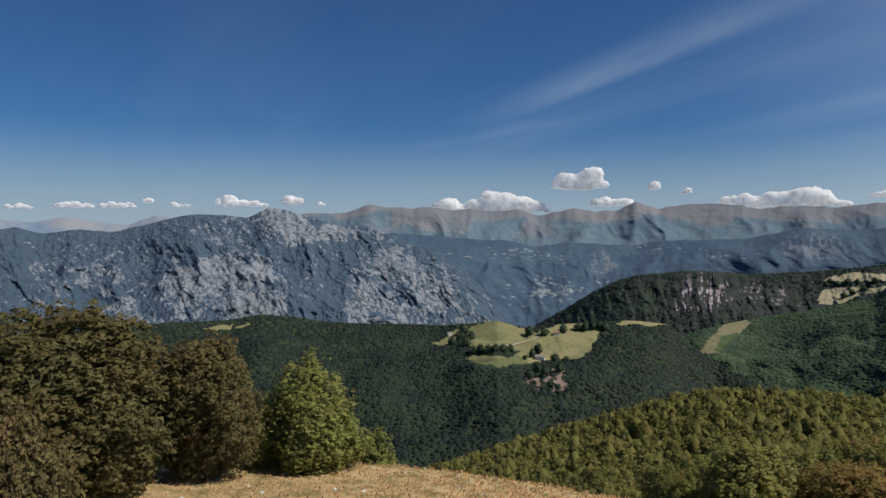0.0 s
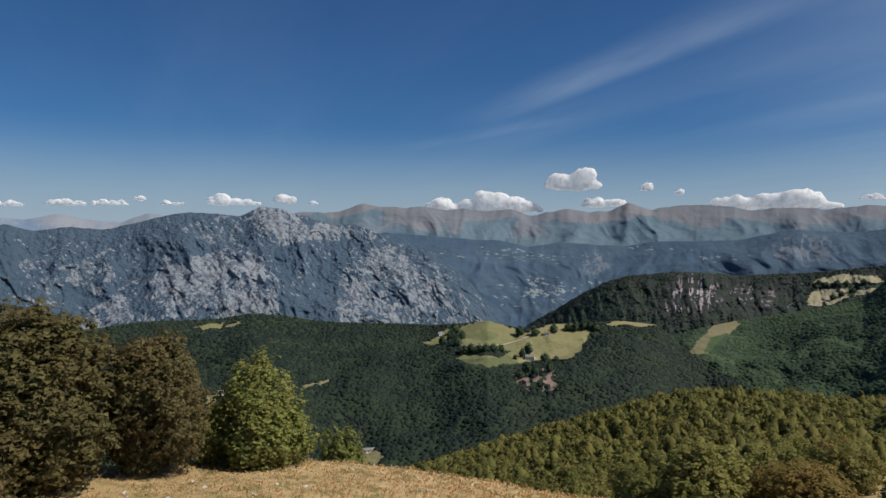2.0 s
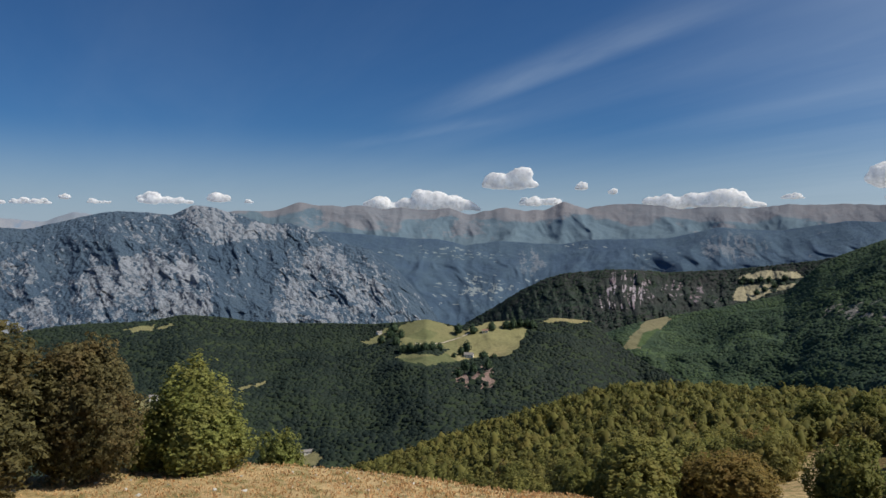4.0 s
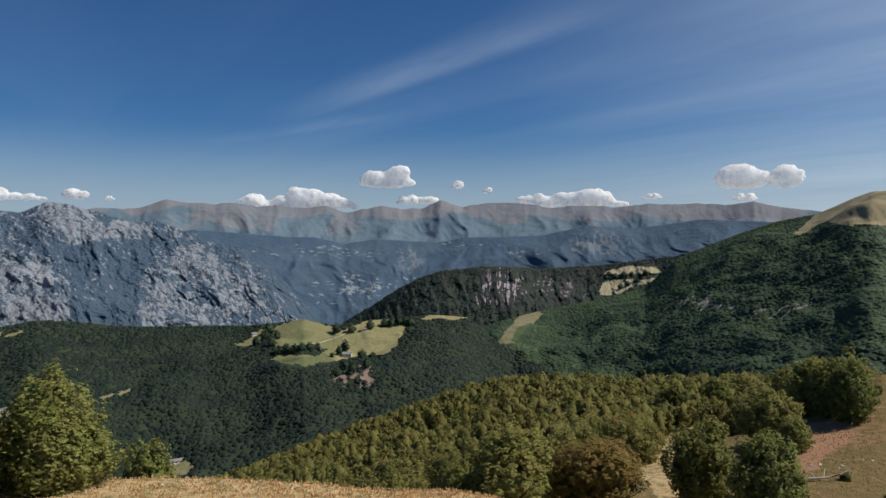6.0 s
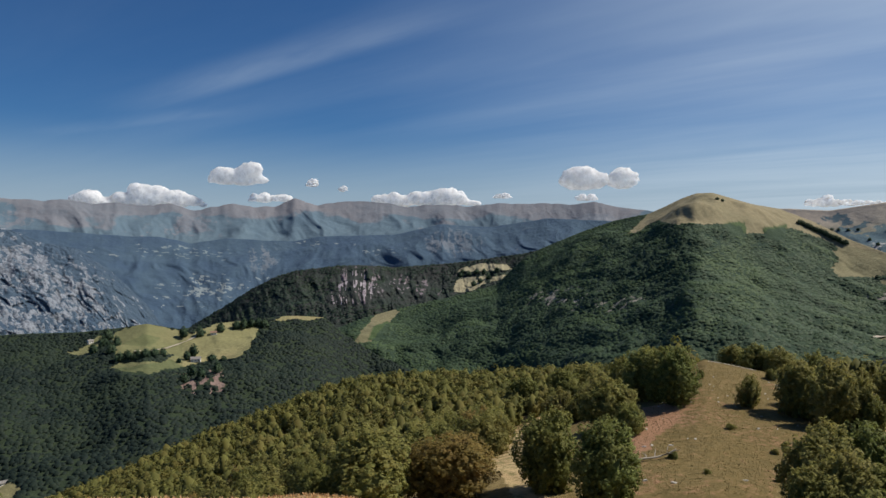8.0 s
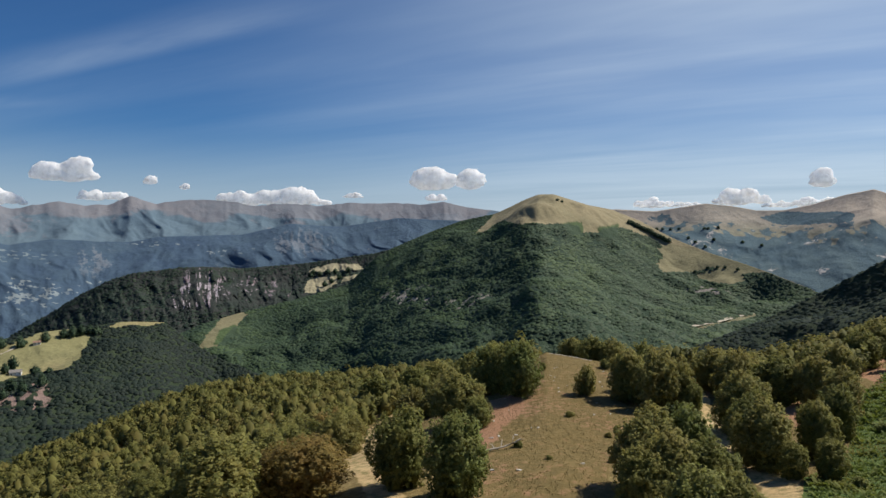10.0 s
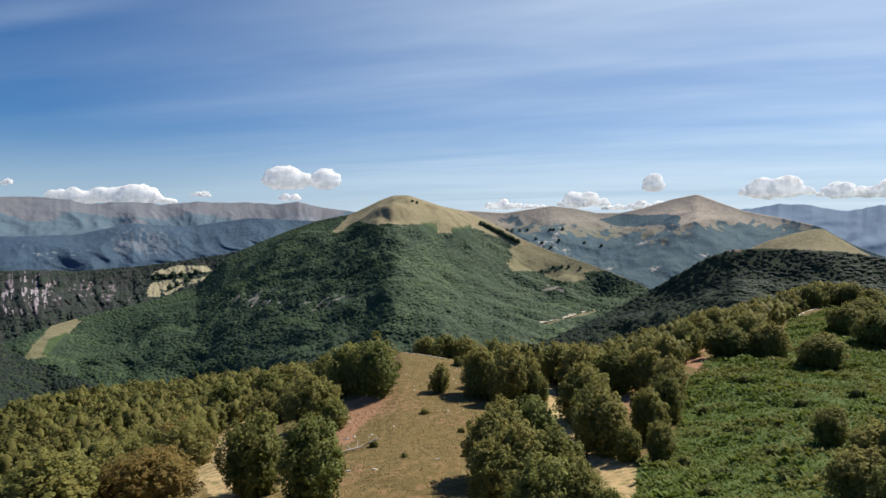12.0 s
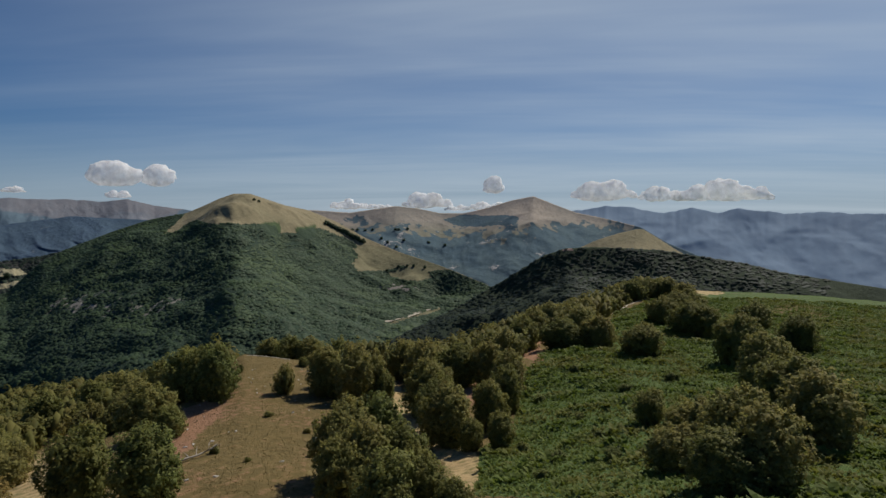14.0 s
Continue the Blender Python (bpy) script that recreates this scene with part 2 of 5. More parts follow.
GRAVEL = plain_material("pale_gravel", (0.5, 0.45, 0.36), (0.36, 0.32, 0.25), 1.2, 0.95, 0.03)
PLASTER = plain_material("white_plaster", (0.78, 0.76, 0.7), (0.66, 0.63, 0.56), 1.5)
SLATE = plain_material("stone_slab_roof", (0.3, 0.28, 0.26), (0.18, 0.17, 0.16), 2.5)
RED_TILE = plain_material("red_tile_roof", (0.3, 0.19, 0.14), (0.22, 0.14, 0.1), 2.5)
DARK_OPENING = plain_material("dark_opening", (0.03, 0.028, 0.025), (0.05, 0.045, 0.04), 2.5)

# ---- ground and hills ----
EYE = (1.5, -5.0, 21.5)          # the hovering point; bearings and distances of the land are taken from here


def blend(t):
    return t * t * (3 - 2 * t)


def cells(x, y, seed):
    h = (x.astype(np.int64) * 374761393 + y.astype(np.int64) * 668265263 + seed * 974634777) & 0xFFFFFFFF
    h = ((h ^ (h >> 13)) * 1274126177) & 0xFFFFFFFF
    return ((h ^ (h >> 16)) & 0xFFFF) / 65535.0


def value_noise(x, y, seed):
    xi, yi = np.floor(x), np.floor(y)
    u, v = blend(x - xi), blend(y - yi)
    a, b = cells(xi, yi, seed), cells(xi + 1, yi, seed)
    c, d = cells(xi, yi + 1, seed), cells(xi + 1, yi + 1, seed)
    return (a + (b - a) * u) * (1 - v) + (c + (d - c) * u) * v


def fbm(x, y, size, octaves=4, seed=0, gain=0.5):
    """Fractal noise of about -1 to 1; size is the broadest wave in metres."""
    total, amp, norm = 0.0, 1.0, 0.0
    for k in range(octaves):
        total = total + amp * (value_noise(x / size + 17.3 * k, y / size - 9.1 * k, seed + k) * 2 - 1)
        norm += amp
        amp *= gain
        size = size * 0.49
    return total / norm * 1.4


def ridged(x, y, size, octaves=4, seed=0, gain=0.55):
    total, amp, norm = 0.0, 1.0, 0.0
    for k in range(octaves):
        total = total + amp * (1 - np.abs(value_noise(x / size + 5.7 * k, y / size + 3.3 * k, seed + k) * 2 - 1))
        norm += amp
        amp *= gain
        size = size * 0.47
    return total / norm


def facets(x, y, size, seed):
    """Broken-rock cells: four random values of the nearest cell, the offset from its middle, and how far its border is."""
    x, y = x / size, y / size
    xi, yi = np.floor(x), np.floor(y)
    best, second = np.full(x.shape, 9.0), np.full(x.shape, 9.0)
    bx, by, ox, oy = np.zeros(x.shape), np.zeros(x.shape), np.zeros(x.shape), np.zeros(x.shape)
    for i in (-1, 0, 1):
        for j in (-1, 0, 1):
            cx, cy = xi + i, yi + j
            dx, dy = x - cx - cells(cx, cy, seed), y - cy - cells(cx, cy, seed + 1)
            d = np.hypot(dx, dy)
            near = d < best
            second = np.where(near, best, np.minimum(second, d))
            best = np.where(near, d, best)
            bx, by, ox, oy = np.where(near, cx, bx), np.where(near, cy, by), np.where(near, dx, ox), np.where(near, dy, oy)
    return cells(bx, by, seed + 2), cells(bx, by, seed + 3) - 0.5, cells(bx, by, seed + 4) - 0.5, cells(bx, by, seed + 5), ox, oy, second - best


def inside(a, e, outline):
    """Which points (a, e) lie within a closed outline."""
    hit = np.zeros(np.shape(a), bool)
    n = len(outline)
    for k in range(n):
        (a0, e0), (a1, e1) = outline[k], outline[(k + 1) % n]
        cross = (e0 > e) != (e1 > e)
        hit ^= cross & (a < (a1 - a0) * (e - e0) / ((e1 - e0) or 1e-9) + a0)
    return hit


def build_mesh(name, verts, faces, mat, smooth=True, cover=None, normals=None):
    me = bpy.data.meshes.new(name)
    verts, faces = np.asarray(verts, np.float32), np.asarray(faces, np.int32)
    n, k = faces.shape
    me.vertices.add(len(verts)), me.loops.add(n * k), me.polygons.add(n)
    me.vertices.foreach_set("co", verts.ravel())
    me.loops.foreach_set("vertex_index", faces.ravel())
    me.polygons.foreach_set("loop_start", np.arange(0, n * k, k, dtype=np.int32))
    me.polygons.foreach_set("use_smooth", np.full(n, smooth))
    me.update(calc_edges=True)
    me.validate()
    if normals is not None:
        me.normals_split_custom_set_from_vertices(normals.tolist())
    if cover is not None:
        layer = me.color_attributes.new("cover", "FLOAT_COLOR", "POINT")
        layer.data.foreach_set("color", np.column_stack([cover, np.ones(len(cover))]).astype(np.float32).ravel())
    me.materials.append(mat)
    return me


def grid_faces(rows, cols):
    a = np.arange(rows * cols).reshape(rows, cols)
    return np.stack([a[:-1, :-1], a[:-1, 1:], a[1:, 1:], a[1:, :-1]], -1).reshape(-1, 4)


def spread(az, r, z):
    """World points from bearings (degrees), distances and heights."""
    q = np.radians(az)
    return np.stack([EYE[0] + r * np.sin(q), EYE[1] + r * np.cos(q), z], -1)


def bearing_of(x, y):
    return np.degrees(np.arctan2(x - EYE[0], y - EYE[1])), np.hypot(x - EYE[0], y - EYE[1])


# heights of the home ridge along lines from the hovering point
RINGS = np.array([0, 12, 40, 58, 80, 105, 135, 170, 220, 300, 420, 650])
LINES = {
    -60: (6, 5.5, 4.8, 3.6, -6, -18, -32, -48, -68, -100, -145, -205),
    -28: (6, 6, 5.4, 3.7, -6, -18, -32, -48, -68, -100, -145, -205),
    -13: (6, 6, 5.4, 3.65, -7, -19, -33, -48, -66, -97, -142, -205),
    -8: (6, 6, 5.2, 2.8, -9, -21, -35, -49, -65, -91, -135, -205),
    0: (6, 6, 4.9, 1.8, -13, -25, -37, -48, -60, -80.5, -125, -205),
    10: (6, 6, 4.5, 0.6, -13, -24, -34, -42, -50.5, -63, -103, -205),
    16: (6, 5.6, 4.0, 0.4, -11, -20, -30, -38, -44.5, -52, -90, -205),
    20: (6, 5.5, 3.6, -0.4, -10, -18, -27.5, -35, -40.5, -46.3, -78, -205),
    26: (6, 5.2, 2.6, -2.6, -9.6, -15.8, -24, -31, -37, -44.2, -78, -202),
    33: (6, 5, 1.5, -4.5, -9.5, -13, -19.5, -27, -34, -42.5, -78, -200),
    40: (6, 5, 0.5, -5, -9, -10.7, -13.5, -19, -27, -40, -78, -195),
    47: (6, 4.5, 0.0, -5.5, -9.2, -9.9, -9.6, -8.1, -23, -48, -84, -190),
    54: (6, 4.5, 0.0, -5.5, -9.6, -10.5, -10.6, -10.0, -23, -48, -84, -185),
    62: (6, 4.5, 0.0, -5.0, -9.2, -11.5, -12.6, -13.6, -20, -45, -82, -180),
    70: (6, 5, 1.0, -3.0, -7, -9.5, -10.0, -8.6, -9.2, -17, -66, -160),
    78: (6, 5, 2.0, -1.0, -4.2, -6.2, -7.5, -7.5, -6.6, -4.9, -11, -90),
    88: (6, 5.5, 3.0, 0.5, -2, -4, -6, -7, -6.8, -4.8, -12, -80),
    120: (6, 6, 4, 2, 0, -2, -4, -6, -7, -8, -20, -80),
    180: (6, 6, 6, 5, 3, 0, -6, -14, -26, -50, -90, -160),
}


def home_height(az, r, rough=True):
    az = (np.asarray(az, float) + 180) % 360 - 180
    r = np.asarray(r, float)
    keys = np.array(sorted(LINES) + [300.0])
    tab = np.array([LINES[k] for k in sorted(LINES)] + [LINES[-60]])
    a = np.where(az < -60, az + 360, az)
    k = np.clip(np.searchsorted(keys, a, side="right") - 1, 0, len(keys) - 2)
    w = np.clip((a - keys[k]) / (keys[k + 1] - keys[k]), 0, 1)
    j = np.clip(np.searchsorted(RINGS, r, side="right") - 1, 0, len(RINGS) - 2)
    v = np.clip((r - RINGS[j]) / (RINGS[j + 1] - RINGS[j]), 0, 1)
    z = (tab[k, j] * (1 - v) + tab[k, j + 1] * v) * (1 - w) + (tab[k + 1, j] * (1 - v) + tab[k + 1, j + 1] * v) * w
    z = np.where(r > 650, z + np.clip((r - 650) / 1400, 0, 1) * (-460 - z), z)
    if rough:
        p = spread(a, r, z)
        z = z + fbm(p[..., 0], p[..., 1], 14, 4, 3) * np.clip(r / 160, 0.12, 0.55)
    return z


def sight(az, r, z):
    return np.degrees(np.arctan2(z - EYE[2], r))


CLEARING = [(46.3, -9.5), (49.3, -9.8), (51.6, -10.4), (52.3, -12.7), (54.3, -13.9), (53.7, -15.0), (52.4, -17.5), (52.2, -19.1), (53, -20.9), (53.4, -24.0), (42.1, -23.4), (42.0, -20.4), (41.6, -18.3), (41.0, -15.7), (43.1, -13.2), (45.9, -12.4)]
TRACK = [(36.9, -13.6), (35.4, -14.3), (34.1, -14.8), (31.9, -16.2), (31.7, -17.0), (30.8, -17.9), (31.7, -19.3), (33.5, -21), (36.2, -21), (34.2, -18.8), (33.2, -17.6), (33.7, -16.6), (35.0, -15.2), (37.2, -14.0)]
GLADE = [(57.7, -10.5), (59.0, -11.3), (59.5, -13.2), (60.8, -14.9), (64.0, -17.1), (65.8, -17.3), (66.3, -19.3), (65.8, -20.6), (64.0, -20.7), (63.1, -18.2), (59.9, -15.8), (58.5, -14.0), (57.8, -12.7)]
BRACKEN = [(65.8, -21), (66.2, -17.2), (68.4, -16.7), (69.0, -13.7), (69.7, -11.1), (70.5, -10.2), (71.8, -9.3), (74.5, -8.3), (75.9, -7.6), (76.3, -6.5), (79.5, -5.3), (81.4, -4.6), (84, -4.2), (112, -3.4), (112, -21)]
SCAR = [(69.3, -9.2), (70.9, -8.7), (71.0, -10.4), (69.8, -10.9)]
SCREE = [(41.0, -15.9), (42.9, -13.3), (45.9, -12.4), (45.5, -13.8), (43.9, -15.4), (42.4, -17.2)]
WORN = ([(58.2, -11.3), (59.6, -11.0), (59.5, -12.8)], [(64.4, -11.6), (65.8, -11.8), (66.3, -14.7), (65.7, -15.8), (64.9, -14)])
LEA = [(80.6, -4.9), (81.4, -3.8), (83.2, -3.9), (84.4, -4.7), (82.6, -4.9)]


def build_ground():
    az = np.concatenate([np.arange(-180, -42, 4.0), np.arange(-42, 100, 0.34), np.arange(100, 180.1, 4.0)])
    r = np.concatenate([[0.0, 6, 12, 20], np.geomspace(26, 480, 200), np.geomspace(500, 4950, 24)])
    A, R = np.meshgrid(az, r)
    Z = home_height(A, R)
    E = sight(A, R, Z)
    P = spread(A, R, Z)
    cover = np.zeros((*A.shape, 3))
    soft = fbm(P[..., 0], P[..., 1], 9, 4, 21)
    a, e = A + soft * 0.5, E + soft * 0.35
    cover[..., 0] = np.where(((R < 78 + soft * 5) & (A + soft * 3 < 30) & (A + soft * 3 > -100)) | (R < 39 + soft * 4), 1.0, np.where((R < 120) & (A < 66), 0.4, 0.12))
    cover[..., 0] = np.where(inside(a, e, CLEARING), 0.08 + 0.25 * soft, cover[..., 0])
    worn = np.where(inside(a, e, CLEARING) & (E < -10.8), 0.4 + 0.25 * fbm(P[..., 0], P[..., 1], 22, 3, 31), 0)
    cover[..., 0] = np.where(inside(a, e, TRACK) | inside(a, e, GLADE), 0.85, cover[..., 0])
    cover[..., 1] = np.where(inside(a, e, BRACKEN), 0.9 + 0.5 * fbm(P[..., 0], P[..., 1], 30, 3, 5), 0)
    cover[..., 1] = np.where(inside(a, e, LEA), 0.3, cover[..., 1])
    cover[..., 0] = np.where(inside(a, e, LEA), 0.9, cover[..., 0])
    cover[..., 2] = np.where(inside(a, e, SCREE) | inside(a, e, SCAR) | inside(a, e, WORN[0]) | inside(a, e, WORN[1]), 0.75, worn)
    rows, cols = A.shape
    me = build_mesh("ground", P.reshape(-1, 3), grid_faces(rows, cols)[:, ::-1], TURF, True, cover.reshape(-1, 3))
    tagged(new("ground", me), "dry yellow alpine turf falling into wooded slopes", "ground", kind="structure")


build_ground()


class Hill:
    """A hill or range: a crest line (bearing, angle of sight, distance) with a face that falls towards the home ridge and a short back."""

    def __init__(self, name, crest, depth, drop, mat, step=0.1, rows=110, back=(200, 120), bow=1.0, relief=10.0, size=160, cliffs=0.0, ragged=0.0, seed=1, cover=None, spurs=0.0, spur_size=300.0):
        c = np.array(crest, float)
        self.az = np.arange(c[0, 0], c[-1, 0] + 1e-6, step)
        el, rc = np.interp(self.az, c[:, 0], c[:, 1]), np.interp(self.az, c[:, 0], c[:, 2])
        if len(self.az) > 12:
            w = max(3, int(0.5 / step) | 1)
            pad = np.pad(el, w // 2, mode="edge")
            el = 0.4 * el + 0.6 * np.convolve(pad, np.ones(w) / w, "valid")
        arc = np.radians(self.az) * rc
        el = el + ragged * fbm(arc, arc * 0, size * 0.5, 5, seed + 40, 0.6)
        zc = EYE[2] + rc * np.tan(np.radians(el))
        w = int(5.0 / step) | 1
        broad = np.convolve(np.pad(zc, w // 2, mode="edge"), np.ones(w) / w, "valid")[:len(zc)]
        s = np.linspace(0, 1, rows) ** 1.15
        sb = np.linspace(1, 0, 8)[:-1]
        dep = np.interp(self.az, c[:, 0], np.broadcast_to(depth, len(c)))
        fall = np.interp(self.az, c[:, 0], np.broadcast_to(drop, len(c)))
        R = np.concatenate([rc[None] + sb[:, None] * back[0], rc[None] - s[:, None] * dep[None]])
        Z = np.concatenate([zc[None] - sb[:, None] ** 1.3 * back[1], broad[None] + (zc - broad)[None] * np.exp(-3.0 * s[:, None]) - (s[:, None] ** bow) * fall[None]])
        A = np.broadcast_to(self.az, R.shape)
        S = np.concatenate([np.zeros(len(sb)), s])[:, None]
        P = spread(A, R, Z)
        x, y = P[..., 0], P[..., 1]
        grow = np.clip(S * 9, 0, 1)
        Z = Z + grow * relief * (fbm(x, y, size, 5, seed) - 0.55 * (1 - ridged(x, y, size * 0.8, 4, seed + 9)) * 1.2)
        top = EYE[2] + R * np.tan(np.radians(el[None] - 0.35 * S))
        Z = np.where(S > 0, np.minimum(Z, top), Z)
        if spurs:
            # spurs and gullies that run down from the crest and fork on the way
            u = np.radians(A) * rc[None]
            bend = fbm(u, S * 1500, spur_size * 2.2, 3, seed + 130) * spur_size * 0.55
            big = ridged(u + bend + S * spur_size * 0.9, S * 420, spur_size, 2, seed + 131, 0.4)
            mid = ridged(u + bend * 1.3 - S * spur_size * 0.5, S * 520, spur_size * 0.42, 3, seed + 141, 0.5)
            R = R - np.clip(S * 5, 0, 1) * spurs * ((big - 0.5) * 1.5 + (mid - 0.5) * 0.6)
        if cliffs:
            u, w = np.radians(A) * 3000 + Z * 0.35, Z * 0.75
            for k, (cell, amount) in enumerate(((46, 1.0), (21, 0.55))):
                f = facets(u + fbm(u, w, 60, 2, seed + 60) * 14, w + fbm(u, w, 60, 2, seed + 61) * 14, cell, seed + 70 + 9 * k)
                R = R - grow * cliffs * amount * ((f[3] - 0.5) * 0.5 + f[1] * f[4] * 1.6 + f[2] * f[5] * 1.6)
            crag = ridged(np.radians(A) * 2400 + Z * 0.4, Z * 0.6, size * 0.34, 6, seed + 20, 0.68)
            R = R - grow * cliffs * (crag - 0.5) * 1.2
        self.A, self.R, self.Z, self.S = A, R, Z, np.broadcast_to(S, R.shape)
        self.P = spread(A, R, Z)
        self.E = sight(A, R, Z)
        self.cover = np.zeros((*A.shape, 3)) if cover is None else cover(self)
        rows_, cols = A.shape
        self.mesh = build_mesh(name, self.P.reshape(-1, 3), grid_faces(rows_, cols), mat, True, self.cover.reshape(-1, 3))
        self.ob = new(name, self.mesh)

    def wobble(self, size, amount, seed):
        return fbm(self.P[..., 0], self.P[..., 1], size, 4, seed) * amount


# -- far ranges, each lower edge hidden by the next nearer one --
# the next five carry distance haze painted into their base colours
HAZE_FAR = hill_material("haze_tinted_far_slopes", (0.105, 0.158, 0.205), (0.122, 0.176, 0.215), (0.208, 0.205, 0.222), (0.175, 0.186, 0.212), (0.21, 0.212, 0.232), (0.15, 0.175, 0.21), 0.006, relief=10)
HAZE_BLUE = hill_material("haze_blue_range", (0.2, 0.285, 0.39), (0.22, 0.3, 0.4), (0.28, 0.34, 0.4), (0.25, 0.32, 0.4), (0.3, 0.34, 0.4), (0.25, 0.31, 0.38), 0.006, relief=2)
HAZY = hill_material("haze_painted_range", (0.15, 0.21, 0.3), (0.17, 0.23, 0.31), (0.25, 0.27, 0.31), (0.21, 0.25, 0.3), (0.27, 0.28, 0.31), (0.21, 0.24, 0.29), 0.006, relief=8)
HAZE_ROCKY = hill_material("limestone_massif", (0.052, 0.086, 0.132), (0.07, 0.106, 0.148), (0.12, 0.13, 0.11), (0.1, 0.12, 0.11), (0.215, 0.236, 0.268), (0.112, 0.14, 0.178), 0.02, relief=18, low=0.44, high=0.58)
HAZE_VALLEY = hill_material("wooded_valley_side", (0.052, 0.088, 0.14), (0.068, 0.11, 0.155), (0.25, 0.29, 0.3), (0.19, 0.24, 0.26), (0.2, 0.22, 0.25), (0.11, 0.145, 0.185), 0.012, relief=8)
CLIFF = hill_material("red_cliff_slope", (0.04, 0.042, 0.04), (0.03, 0.042, 0.036), (0.38, 0.34, 0.22), (0.33, 0.3, 0.19), (0.44, 0.41, 0.44), (0.15, 0.105, 0.12), 0.03, relief=5)
WOOD = hill_material("wooded_hill_floor", (0.022, 0.036, 0.02), (0.035, 0.05, 0.026), (0.32, 0.272, 0.138), (0.25, 0.235, 0.112), (0.31, 0.225, 0.19), (0.16, 0.105, 0.09), 0.05, relief=2)
BALD = hill_material("bald_grass_hill", (0.026, 0.048, 0.032), (0.045, 0.07, 0.04), (0.28, 0.235, 0.14), (0.235, 0.205, 0.12), (0.3, 0.28, 0.24), (0.2, 0.18, 0.16), 0.03, relief=3)
# bluish woods and paled grass: haze of distance painted into these colours
HAZE_PALE = hill_material("haze_paled_grass_hill", (0.07, 0.118, 0.15), (0.1, 0.15, 0.165), (0.44, 0.37, 0.3), (0.37, 0.325, 0.265), (0.5, 0.46, 0.42), (0.36, 0.34, 0.31), 0.02, relief=4)


def far_cover(h):
    c = np.zeros((*h.A.shape, 3))
    c[..., 0] = np.clip((h.E - 0.2 + h.wobble(520, 1.0, 4) + h.wobble(150, 0.6, 5)) * 0.7, 0, 0.7)
    c[..., 1] = 0.35 + h.wobble(300, 0.5, 8)
    return c


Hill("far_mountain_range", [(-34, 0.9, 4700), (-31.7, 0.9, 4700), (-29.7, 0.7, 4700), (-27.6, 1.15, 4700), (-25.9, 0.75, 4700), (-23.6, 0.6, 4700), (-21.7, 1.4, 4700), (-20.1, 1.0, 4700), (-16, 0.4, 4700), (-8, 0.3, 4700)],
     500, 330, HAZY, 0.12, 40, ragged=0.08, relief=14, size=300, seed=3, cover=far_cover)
FAR_LEFT = bpy.data.objects["far_mountain_range"]
tagged(FAR_LEFT, "mountain range on the horizon, pale with painted haze", "mountain", kind="structure")

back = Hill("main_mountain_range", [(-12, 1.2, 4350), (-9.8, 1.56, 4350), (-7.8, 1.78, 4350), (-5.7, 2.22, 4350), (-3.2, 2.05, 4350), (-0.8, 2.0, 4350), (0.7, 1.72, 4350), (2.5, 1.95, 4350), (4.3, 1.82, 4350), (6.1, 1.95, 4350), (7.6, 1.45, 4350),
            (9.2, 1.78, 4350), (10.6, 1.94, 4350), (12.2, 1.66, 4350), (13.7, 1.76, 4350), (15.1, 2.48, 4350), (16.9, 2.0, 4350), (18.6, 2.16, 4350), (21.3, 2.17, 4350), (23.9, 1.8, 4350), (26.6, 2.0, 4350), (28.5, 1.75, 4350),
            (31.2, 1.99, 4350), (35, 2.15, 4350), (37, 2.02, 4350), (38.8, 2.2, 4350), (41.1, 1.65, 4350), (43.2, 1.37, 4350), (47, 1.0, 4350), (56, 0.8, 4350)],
            900, 620, HAZE_FAR, 0.09, 120, ragged=0.2, relief=30, size=420, seed=11, cover=far_cover, spurs=85, spur_size=300)
tagged(back.ob, "long bare-topped mountain range, its distance haze painted bluish", "mountain", kind="structure")

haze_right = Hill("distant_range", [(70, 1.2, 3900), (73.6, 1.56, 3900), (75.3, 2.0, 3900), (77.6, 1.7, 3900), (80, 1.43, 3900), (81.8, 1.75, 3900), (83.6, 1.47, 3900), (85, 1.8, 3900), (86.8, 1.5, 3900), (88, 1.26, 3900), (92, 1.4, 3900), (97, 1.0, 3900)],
                  700, 420, HAZE_BLUE, 0.1, 60, ragged=0.2, relief=14, size=300, seed=5, spurs=30, spur_size=300)
tagged(haze_right.ob, "mountain range on the horizon in painted blue haze", "mountain", kind="structure")


def blot(h, a, e, wa, we):
    return np.exp(-(((h.A - a) / wa) ** 2) - (((h.E - e) / we) ** 2))


